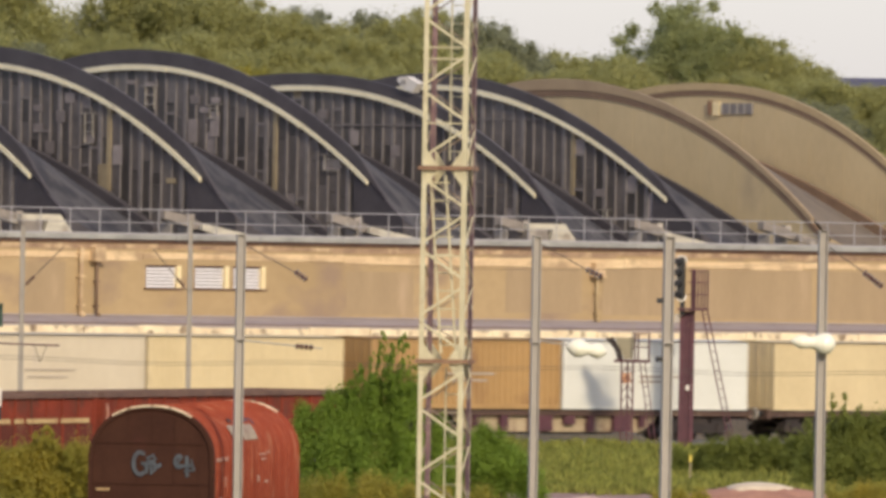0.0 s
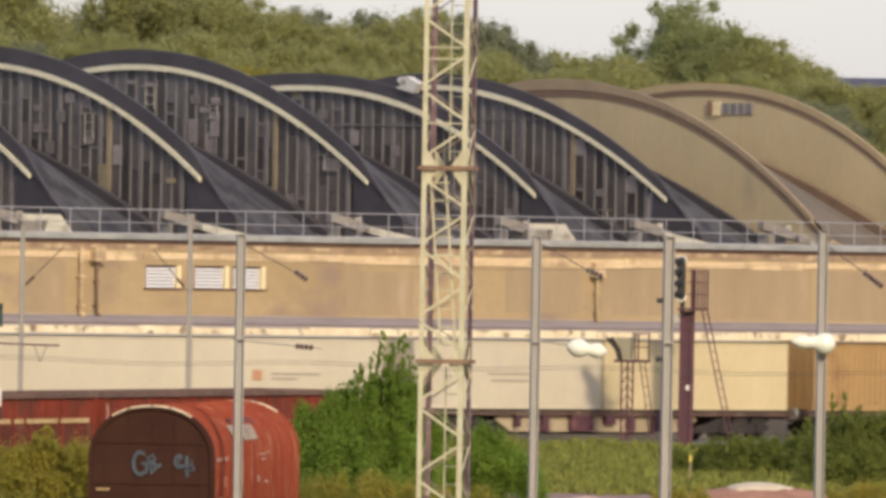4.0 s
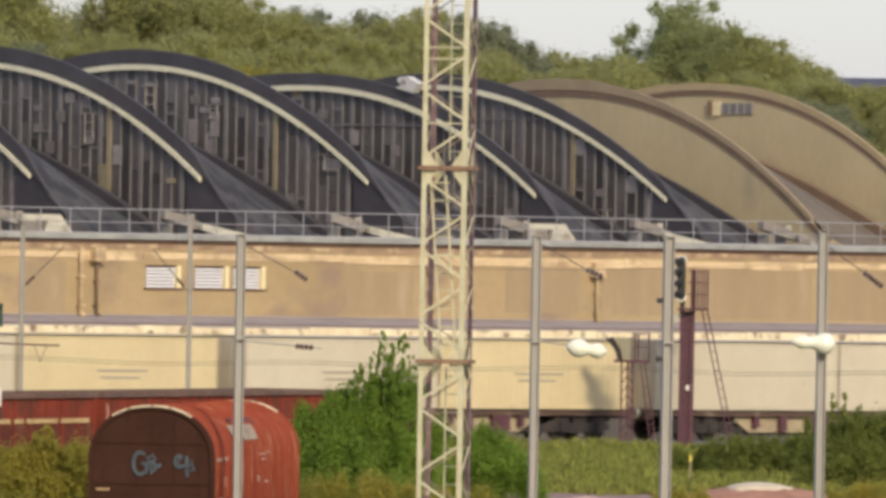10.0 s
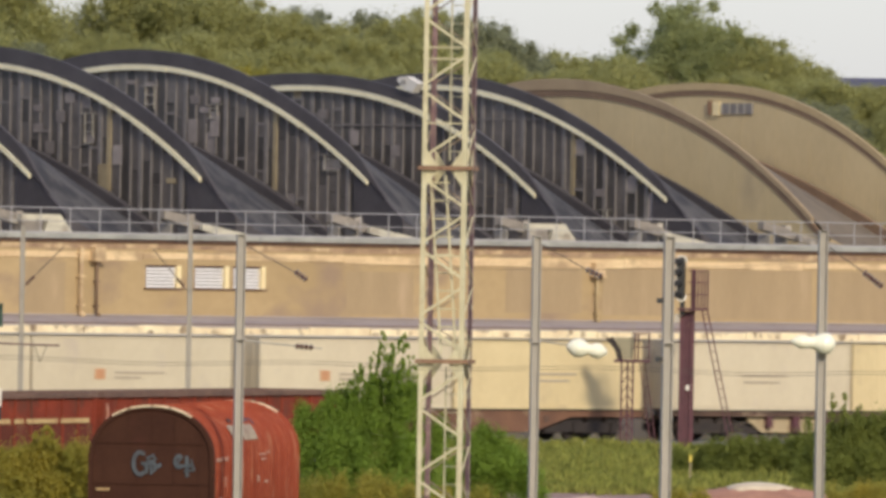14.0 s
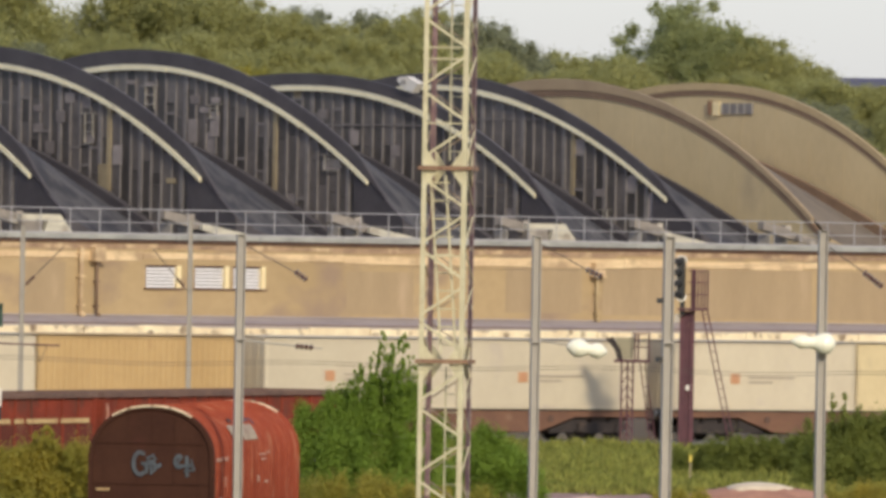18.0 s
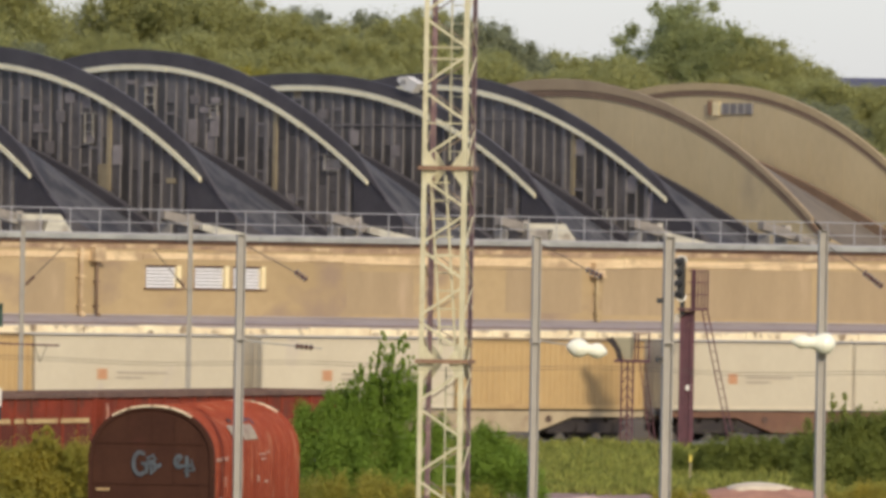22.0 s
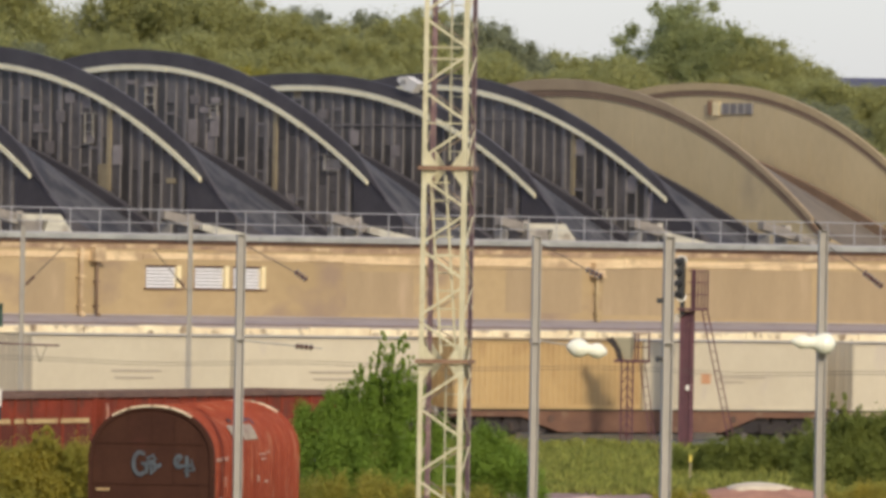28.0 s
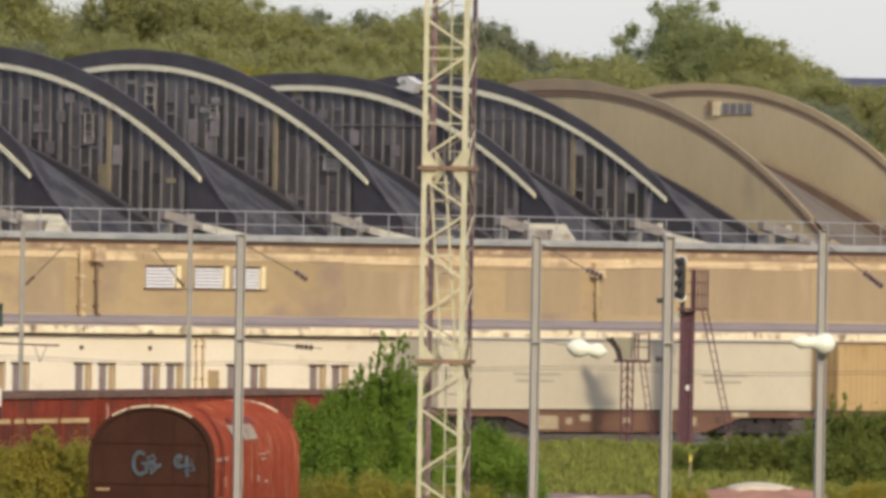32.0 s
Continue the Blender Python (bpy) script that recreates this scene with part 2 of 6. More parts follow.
LEAFYELLOW = surface("yellow_green_leaves", (0.52, 0.43, 0.075), (0.33, 0.31, 0.052), 0.8, 0.8, vary=0.28, translucent=0.5)
SHUTTER = surface("white_louvre_slats", (0.8, 0.78, 0.78), (0.7, 0.68, 0.68), 3.0, 0.5)
REVEAL = surface("pale_yellow_window_surround", (0.85, 0.72, 0.42), (0.75, 0.6, 0.34), 2.0, 0.7)
DUSTYPANE = surface("dusty_brown_window_glass", (0.3, 0.225, 0.2), (0.2, 0.15, 0.135), 1.5, 0.25)
GLASSDARK = surface("dim_window_glass", (0.05, 0.045, 0.045), (0.03, 0.028, 0.03), 1.5, 0.12)
SLATE = surface("dark_slate_blue_roof", (0.075, 0.055, 0.1), (0.05, 0.038, 0.07), 0.3, 0.6)


# ---- mesh helpers ----
def box(bm, x0, x1, y0, y1, z0, z1):
    v = [bm.verts.new((x, y, z)) for x in (x0, x1) for y in (y0, y1) for z in (z0, z1)]
    for f in ((0, 1, 3, 2), (4, 6, 7, 5), (0, 4, 5, 1), (2, 3, 7, 6), (0, 2, 6, 4), (1, 5, 7, 3)):
        bm.faces.new([v[i] for i in f])
    return bm


def beam(bm, p, q, w, h=None):
    """A bar of rectangular section from p to q."""
    p, q = Vector(p), Vector(q)
    d = (q - p).normalized()
    side = d.cross(Vector((0, 0, 1)))
    if side.length < 1e-4:
        side = Vector((1, 0, 0))
    side.normalize()
    top = side.cross(d)
    a, c = side * w / 2, top * (h or w) / 2
    v = [bm.verts.new(o + i * a + j * c) for o in (p, q) for i, j in ((-1, -1), (1, -1), (1, 1), (-1, 1))]
    for f in ((3, 2, 1, 0), (4, 5, 6, 7), (0, 1, 5, 4), (1, 2, 6, 5), (2, 3, 7, 6), (3, 0, 4, 7)):
        bm.faces.new([v[i] for i in f])
    return bm


def tube(bm, p, q, r, r2=None, n=8):
    p, q = Vector(p), Vector(q)
    d = (q - p).normalized()
    s = d.orthogonal().normalized()
    t = d.cross(s)
    rings = []
    for o, k in ((p, r), (q, r if r2 is None else r2)):
        rings.append([bm.verts.new(o + k * (math.cos(a) * s + math.sin(a) * t)) for a in (i * math.tau / n for i in range(n))])
    for i in range(n):
        bm.faces.new((rings[0][i], rings[0][(i + 1) % n], rings[1][(i + 1) % n], rings[1][i]))
    bm.faces.new(rings[0][::-1])
    bm.faces.new(rings[1])
    return bm


def strip(bm, lower, upper, thick):
    """A solid ribbon between two rows of points, thickened by the vector thick."""
    t = Vector(thick)
    rows = [[bm.verts.new(p) for p in r] for r in (lower, upper, [Vector(p) + t for p in upper], [Vector(p) + t for p in lower])]
    for k in range(4):
        a, c = rows[k], rows[(k + 1) % 4]
        for i in range(len(a) - 1):
            bm.faces.new((a[i], a[i + 1], c[i + 1], c[i]))
    bm.faces.new([r[0] for r in rows][::-1])
    bm.faces.new([r[-1] for r in rows])
    return bm


def part(name, bm, material, parent=None, label="", at=None, smooth=False, kind=""):
    bmesh.ops.recalc_face_normals(bm, faces=bm.faces)
    me = bpy.data.meshes.new(name)
    bm.to_mesh(me)
    bm.free()
    me.materials.append(material)
    if smooth:
        for p in me.polygons:
            p.use_smooth = True
    ob = new(name, me)
    if parent:
        ob.parent = parent
    if at:
        ob.matrix_basis = at
    if label or kind:
        tagged(ob, label=label, kind=kind)
    return ob


def again(ob, m, parent=None):
    """Another piece on the same mesh."""
    o = new(ob.name.split(".")[0], ob.data)
    o.parent = parent or ob.parent
    o.matrix_basis = m
    return o


def thing(name, label, category, group="", kind="", at=None):
    ob = tagged(new(name), label, category, group, kind)
    ob.empty_display_size = 0.2
    if at:
        ob.matrix_basis = at
    return ob


B = bmesh.new


# ---- ground ----
def build_ground():
    bm = B()
    outs = [-3500, -600, 0, 200, 300, 325, 340, 355, 370, 385, 400, 415, 440, 480, 510, 525, 540, 555, 570, 585, 600, 640, 900, 2000, 4500]
    sides = [-4000, -800, -200, -60, -30, -15, 0, 15, 30, 60, 200, 800, 4000]
    rows = [[bm.verts.new(yard(a, b, ground_z(b))) for a in sides] for b in outs]
    for i in range(len(outs) - 1):
        for j in range(len(sides) - 1):
            bm.faces.new((rows[i][j], rows[i][j + 1], rows[i + 1][j + 1], rows[i + 1][j]))
    tagged(part("ground", bm, EARTH), "weedy yellow-green earth of a rail yard", "ground", kind="structure")


def build_track():
    """The through track: ballast, sleepers and two rails."""
    bm = B()
    a = [(-1.9, -0.34), (-1.45, -0.15), (1.45, -0.15), (1.9, -0.34)]
    strip(bm, [(-60, *a[0]), (60, *a[0])], [(-60, *a[1]), (60, *a[1])], (0, 0.02, -0.1))
    strip(bm, [(-60, *a[1]), (60, *a[1])], [(-60, *a[2]), (60, *a[2])], (0, 0, -0.12))
    strip(bm, [(-60, *a[2]), (60, *a[2])], [(-60, *a[3]), (60, *a[3])], (0, -0.02, -0.1))
    tagged(part("ballast_bed", bm, BALLAST), "grey-brown stone ballast bed under the through track", "ballast", kind="structure")
    tr = thing("railway_track", "worn through track with steel rails on concrete sleepers", "railway track")
    for y in (-0.7525, 0.7525):
        bm = B()
        outline = [(-0.07, -0.155), (-0.07, -0.14), (-0.012, -0.12), (-0.012, -0.045), (-0.035, -0.035), (-0.035, 0), (0.035, 0), (0.035, -0.035), (0.012, -0.045), (0.012, -0.12), (0.07, -0.14), (0.07, -0.155)]
        ends = [[bm.verts.new((x, y + u, v)) for u, v in outline] for x in (-60, 60)]
        for k in range(len(outline)):
            bm.faces.new((ends[0][k], ends[0][k - 1], ends[1][k - 1], ends[1][k]))
        part("rail", bm, STEEL, tr)
    first = part("sleeper", box(B(), -0.13, 0.13, -1.25, 1.25, -0.2, -0.137), SLEEPER, tr, at=pose(-39.6, 0, 0))
    for i in range(1, 133):
        again(first, pose(-39.6 + 0.6 * i, 0, 0))


# ---- depot building ----
def pierced(bm, x0, x1, z0, z1, y0, y1, holes):
    """A wall with openings that go through it."""
    xs = sorted({x0, x1, *(v for h in holes for v in h[:2])})
    zs = sorted({z0, z1, *(v for h in holes for v in h[2:])})
    for i in range(len(xs) - 1):
        for j in range(len(zs) - 1):
            cx, cz = (xs[i] + xs[i + 1]) / 2, (zs[j] + zs[j + 1]) / 2
            if not any(h[0] < cx < h[1] and h[2] < cz < h[3] for h in holes):
                box(bm, xs[i], xs[i + 1], y0, y1, zs[j], zs[j + 1])
    bmesh.ops.remove_doubles(bm, verts=bm.verts, dist=1e-4)
    seen, dead = {}, []
    for f in bm.faces:
        k = tuple(sorted(v.index for v in f.verts))
        seen.setdefault(k, []).append(f)
    bm.verts.index_update()
    for fs in seen.values():
        if len(fs) > 1:
            dead += fs
    bmesh.ops.delete(bm, geom=dead, context="FACES_ONLY")
    return bm


ANNEX_WINDOWS = [-17.3, -16.2, -13.3, -12.2, -10.13, -9.02, -6.15, -5.07, -2.23, -1.15]
UPPER_WINDOWS = [(-7.62, -5.95), (-5.3, -3.66), (-3.46, -1.92)]


def build_walls():
    holes = [(x, x + 0.88, 0.85, 2.66) for x in ANNEX_WINDOWS]
    bm = B()
    pierced(bm, -34, 46, -0.4, 3.7, 5.0, 5.7, holes)
    tagged(part("wall_annex", bm, CREAM), "sunlit cream limewashed wall of the low annex", "wall", kind="structure")
    bm = B()
    pierced(bm, -34, 46, 3.9, 7.2, 8.0, 8.3, [(a, c, 5.4, 6.24) for a, c in UPPER_WINDOWS])
    tagged(part("wall_upper", bm, TAN), "tan rendered upper wall with dirty streaks", "wall", kind="structure")
    bm = B()
    box(bm, -34.3, -34, 5, 60, -0.4, 7.2)
    tagged(part("wall_west", bm, TAN), "tan rendered end wall", "wall", kind="structure")
    bm = B()
    box(bm, 46, 46.3, 5, 60, -0.4, 7.2)
    tagged(part("wall_east", bm, TAN), "tan rendered end wall", "wall", kind="structure")
    bm = B()
    box(bm, -34, 46, 59.7, 60, -0.4, 7.2)
    tagged(part("wall_back", bm, TAN), "tan rendered back wall", "wall", kind="structure")
    bm = B()
    strip(bm, [(-34.2, 4.75, 4.06), (46.2, 4.75, 4.06)], [(-34.2, 7.997, 4.34), (46.2, 7.997, 4.34)], (0, 0, -0.08))
    tagged(part("roof_annex", bm, ROOFGREY), "dull grey sheet roof of the low annex", "roof", kind="structure")
    bm = B()
    box(bm, -34.1, 46.1, 4.72, 5.32, 3.703, 3.97)
    x = -34.1
    while x < 46:
        w = random.uniform(1.6, 3.4)
        box(bm, x, min(x + w - 0.03, 46.1), 4.62 + random.uniform(-0.02, 0.02), 4.717, 3.74, 4.0 + random.uniform(-0.04, 0.04))
        x += w
    tagged(part("cornice", bm, LEDGE), "stained cream concrete cornice of the annex", "cornice", kind="structure")
    bm = B()
    box(bm, -34.05, 46.05, 4.9, 4.997, 3.63, 3.7)
    tagged(part("trim", bm, RIMBROWN), "thin brown drip moulding under the cornice", "trim", kind="structure")
    tagged(part("trim", box(B(), -34, 46, 7.94, 7.996, 4.35, 4.4), ROOFGREY), "thin grey flashing where the annex roof meets the wall", "trim", kind="structure")
    cable = thing("cable", "thin dark cable clipped along the annex cornice", "cable")
    part("sheath", tube(B(), (-34, 4.74, 4.1), (46, 4.74, 4.1), 0.022, n=6), RIMBROWN, cable)
    bm = B()
    x = -34.0
    while x < 46:
        w = random.uniform(2.5, 5.5)
        box(bm, x, min(x + w - 0.02, 46), 7.955 + random.uniform(0, 0.02), 7.998, 6.44 + random.uniform(-0.06, 0.06), 6.74 + random.uniform(-0.04, 0.04))
        x += w
    tagged(part("trim", bm, BAND), "pale ochre render band below the eaves", "trim", kind="structure")
    bm = B()
    x = -34.0
    while x < 46:
        w = random.uniform(1.2, 3.6)
        box(bm, x, min(x + w - 0.01, 46), 7.97 + random.uniform(0, 0.015), 7.998, 6.8 + random.uniform(-0.03, 0.06), 7.04 + random.uniform(-0.06, 0.0))
        x += w
    tagged(part("trim", bm, EAVES), "grimy blotched render right under the eaves", "trim", kind="structure")
    bm = B()
    box(bm, -34.3, 46.3, 8.0, 60.2, 7.2, 7.3)
    tagged(part("roof_flat", bm, BITUMEN), "dark felted flat roof between the vaults", "roof", kind="structure")
    # repairs; those from x 19.2 to 34 also paint the lens dimming at right
    for a, b, z0, z1 in ((9.85, 13.65, 4.65, 6.38), (14.7, 17.9, 4.6, 6.36), (2.0, 5.3, 4.5, 6.12), (19.2, 25.4, 4.5, 6.4), (25.9, 34.0, 4.5, 6.4), (-13.5, -11.4, 4.45, 6.3)):
        bm = B()
        box(bm, a, b, 7.994, 7.999, z0, z1)
        tagged(part("trim", bm, PATCH), "slightly darker patch of tan render, repair and painted lens dimming", "render patch", kind="structure")
    gut = thing("gutter", "weathered pale zinc gutter along the eaves", "gutter")
    x = -34.3
    while x < 46:
        bm = B()
        strip(bm, [(x, 7.72, 7.36), (x + 3.96, 7.72, 7.36)], [(x, 7.74, 7.2), (x + 3.96, 7.74, 7.2)], (0, 0.03, 0))
        box(bm, x, x + 3.96, 7.74, 7.99, 7.18, 7.21)
        box(bm, x + 3.9, x + 4.0, 7.7, 7.99, 7.17, 7.33)
        part("gutter_length", bm, GUTTER, gut)
        x += 4.0
    bm = B()
    box(bm, -34, 46, 7.9, 7.995, 7.05, 7.17)
    tagged(part("trim", bm, RIMBROWN), "dark shadowed eaves board", "trim", kind="structure")


def build_windows():
    for i, x in enumerate(ANNEX_WINDOWS):
        w = tagged(new(f"window_{i + 1}"), "narrow white-framed window in the cream annex wall", "window", "annex windows", "structure")
        w.location = (x, 5.14, 0.85)
        bm = B()
        for a in (0.11, 0.55):
            box(bm, a, a + 0.085, 0, 0.06, 0.06, 1.74)
        for z in (0.003, 1.743):
            box(bm, 0.003, 0.877, 0.003, 0.057, z, z + 0.055)
        part("window_frame", bm, WHITEPAINT, w, "white painted frame")
        part("pane", box(B(), 0.198, 0.547, 0.025, 0.035, 0.065, 1.737), DUSTYPANE, w)
        part("side_board", box(B(), 0.003, 0.107, 0.003, 0.05, 0.065, 1.737), MAROON, w, "dull purple-brown side board")
        part("side_board", box(B(), 0.64, 0.877, 0.01, 0.05, 0.065, 1.737), TAN, w, "tan boarded side light")
        # dark strip paints the lintel's shadow across the window head
        part("head_board", box(B(), 0.003, 0.877, -0.1, -0.003, 1.76, 1.805), RIMBROWN, w)
        part("window_sill", box(B(), -0.05, 0.93, -0.2, -0.143, -0.06, 0), LEDGE, w)
    for i, (a, c) in enumerate(UPPER_WINDOWS):
        w = tagged(new(f"window_{i + 11}"), "wide window with white louvre slats in the tan wall", "window", "louvred windows", "structure")
        w.location = (a, 8.05, 5.4)
        L = c - a
        bm = B()
        box(bm, 0.003, 0.06, 0, 0.16, 0.003, 0.837)
        box(bm, 0.06, L - 0.2, 0, 0.16, 0.79, 0.837)
        part("window_frame", bm, MAROON, w, "dull purple-brown frame")
        # proud pale panel paints the deep right reveal as sunlit
        part("side_panel", box(B(), L - 0.2, L - 0.003, -0.09, 0.16, 0.003, 0.837), REVEAL, w, "pale yellow panel painted as the sunlit reveal")
        part("backing", box(B(), 0.06, L - 0.2, 0.12, 0.16, 0.003, 0.79), MULLION, w)
        for k in range(6):
            bm = B()
            strip(bm, [(0.06, 0.02, 0.02 + 0.128 * k), (L - 0.2, 0.02, 0.02 + 0.128 * k)], [(0.06, 0.07, 0.105 + 0.128 * k), (L - 0.2, 0.07, 0.105 + 0.128 * k)], (0, 0.012, 0))
            part("slat", bm, SHUTTER, w)
        part("window_sill", box(B(), -0.08, L + 0.05, -0.14, -0.053, -0.05, 0), RIMBROWN, w)


def build_wall_fittings():
    def pipe(x, y, z0, z1, r, material, label, hopper):
        p = thing("downpipe", label, "downpipe", at=pose(x, y, z0))
        part("pipe", tube(B(), (0, 0, 0), (0, 0, z1 - z0), r, n=10), material, p, smooth=True)
        for k in (0.12, 0.55, 0.9):
            part("clip", box(B(), -r * 1.6, r * 1.6, -r * 1.3, 0.14, k * (z1 - z0), k * (z1 - z0) + 0.06), material, p)
        part("shoe", tube(B(), (0, 0, 0.02), (0.03, -0.16, -0.07), r * 1.1, n=10), material, p)
        if hopper:
            bm = B()
            box(bm, -0.24, 0.24, -0.2, 0.1, z1 - z0 - 0.1, z1 - z0 + 0.38)
            box(bm, -0.3, 0.3, -0.24, 0.12, z1 - z0 - 0.16, z1 - z0 - 0.1)
            part("hopper", bm, {1: BAND, 3: BAND}[hopper], p, "boxy rainwater hopper")

    pipe(-10.75, 7.86, 4.42, 6.85, 0.085, BAND, "pale tan rainwater downpipe on the tan wall", 0)
    pipe(-10.02, 7.84, 4.42, 6.5, 0.055, BROWNRIM, "slim brown downpipe under a rainwater hopper", 1)
    pipe(14.3, 7.86, 4.42, 6.2, 0.06, RUSTROOF, "brown downpipe with a small rusty head", 3)
    pipe(-7.62, 4.88, 0.2, 3.6, 0.04, BAND, "thin ochre downpipe on the cream wall", 0)
    pipe(-7.3, 4.88, 0.2, 3.6, 0.04, BAND, "thin ochre downpipe on the cream wall", 0)
    c = thing("meter_cabinet", "small beige meter cabinet on the cream wall", "cabinet", at=pose(-7.0, 4.9, 1.5))
    part("body", box(B(), 0, 0.46, 0, 0.1, 0, 0.92), BAND, c)
    part("door", box(B(), 0.03, 0.43, -0.015, 0.003, 0.03, 0.89), TAN, c)
    part("handle", box(B(), 0.37, 0.4, -0.04, -0.012, 0.4, 0.52), BLACK, c)
    for x in (-12.95, -9.75):
        v = thing("wall_vent", "small round dark vent in the cream wall", "vent", "annex vents", at=pose(x, 5.0, 3.2))
        part("ring", tube(B(), (0, -0.03, 0), (0, 0.0, 0), 0.09, n=14), RIMBROWN, v)
        part("grille", tube(B(), (0, -0.034, 0), (0, -0.004, 0), 0.06, n=14), BLACK, v)


def build_railing():
    rl = thing("roof_railing", "pale galvanised two-rail safety railing along the roof edge", "railing")
    post = part("post", tube(B(), (0, 0, 7.3), (0, 0, 8.29), 0.02, n=6), RAILGREY, rl, at=pose(-33.2, 8.2, 0))
    for i in range(1, 57):
        again(post, pose(-33.2 + 1.385 * i, 8.2, 0))
    for z, r in ((8.29, 0.02), (7.8, 0.015)):
        part("rail", tube(B(), (-33.3, 8.2, z), (45.6, 8.2, z), r, n=6), RAILGREY, rl)
    part("toe_board", box(B(), -33.3, 45.6, 8.16, 8.18, 7.3, 7.42), RAILGREY, rl)


# ---- vaulted sheds ----
CROWN_Y = 25.2
# front plane, height under the crown, glazed or not, fall and power of the front arch, height of the upstand, crown and fall of the low rear arch
SHEDS = [(-18.8, 13.78, 1, 0.016, 2.1, 0.68, 11.45, 0.09), (-10.8, 13.78, 1, 0.016, 2.1, 0.68, 11.38, 0.09), (-2.7, 13.78, 1, 0.016, 2.1, 0.7, 11.56, 0.091),
         (5.4, 13.86, 1, 0.0186, 2.05, 0.64, 11.46, 0.096), (13.75, 13.23, 1, 0.0117, 2.2, 0.54, 11.65, 0.093), (20.4, 13.4, 1, 0.024, 1.95, 0.52, 11.55, 0.085),
         (27.0, 13.24, 0, 0.0126, 2.2, 0.45, 11.4, 0.084), (34.6, 13.38, 0, 0.0147, 2.2, 0.5, 11.3, 0.085)]


# sheets screwed over broken panes: shed, place along the front, foot and head
GREY_SHEETS = [(2, 18.68, 12.32, 12.69), (2, 20.63, 11.98, 12.23), (2, 19.21, 11.57, 12.02), (2, 17.42, 10.79, 11.12), (2, 20.61, 11.19, 11.52), (2, 19.85, 10.36, 10.86),
               (3, 25.15, 13.19, 13.36), (3, 24.0, 13.12, 13.26), (3, 21.17, 12.44, 12.77), (3, 20.56, 12.1, 12.31), (3, 19.9, 12.48, 12.69), (2, 15.71, 9.98, 10.72),
               (3, 21.27, 10.92, 11.85), (4, 23.56, 12.01, 12.39), (4, 21.6, 10.99, 11.59), (4, 19.08, 10.58, 11.01), (3, 12.51, 9.97, 10.34), (3, 13.1, 9.97, 10.3), (3, 19.94, 11.18, 12.15), (5, 14.6, 9.15, 9.45)]
YELLOW_SHEETS = [(2, 16.59, 9.06, 10.01), (2, 12.46, 9.3, 9.5)]
# glints on the glazing, painted as groups of pale bars: shed, sides, foot and head
GLINT_BARS = [(2, 17.45, 17.98, 10.8, 11.9), (3, 23.9, 24.5, 12.0, 13.1), (3, 12.6, 13.5, 9.95, 10.5), (3, 20.0, 20.5, 11.9, 12.4), (5, 14.35, 14.62, 8.25, 8.62)]

# where single glazing bars have yellowed, shed by shed
YELLOW_BARS = {2: (16.45,), 3: (16.75, 16.2), 5: (16.4,)}


def arch_z(y, s):
    return s[1] - s[3] * abs(y - CROWN_Y) ** s[4]


def rear_z(y, s):
    """Top of the low arch at the rear of a shed, where the next front stands on it."""
    return s[6] - s[7] * abs(y - CROWN_Y) ** 1.5


def crest(y, s):
    """Height of the upstand over the front arch: running out at the feet of the glazed sheds, swelling over the crown of the first bare one."""
    if not s[2]:
        return s[5] + (0.2 * math.exp(-(y - CROWN_Y) ** 2 / 24) if s[0] < 30 else 0.0)
    k = min(1.0, max(0.0, (15.8 - abs(y - CROWN_Y)) / 2.2))
    return 0.04 + s[5] * k * k * (3 - 2 * k)


def arch_rows(s, lift, y0, y1, n=44):
    return [(y, arch_z(y, s) + (lift(y) if callable(lift) else lift)) for y in np.linspace(y0, y1, n)]


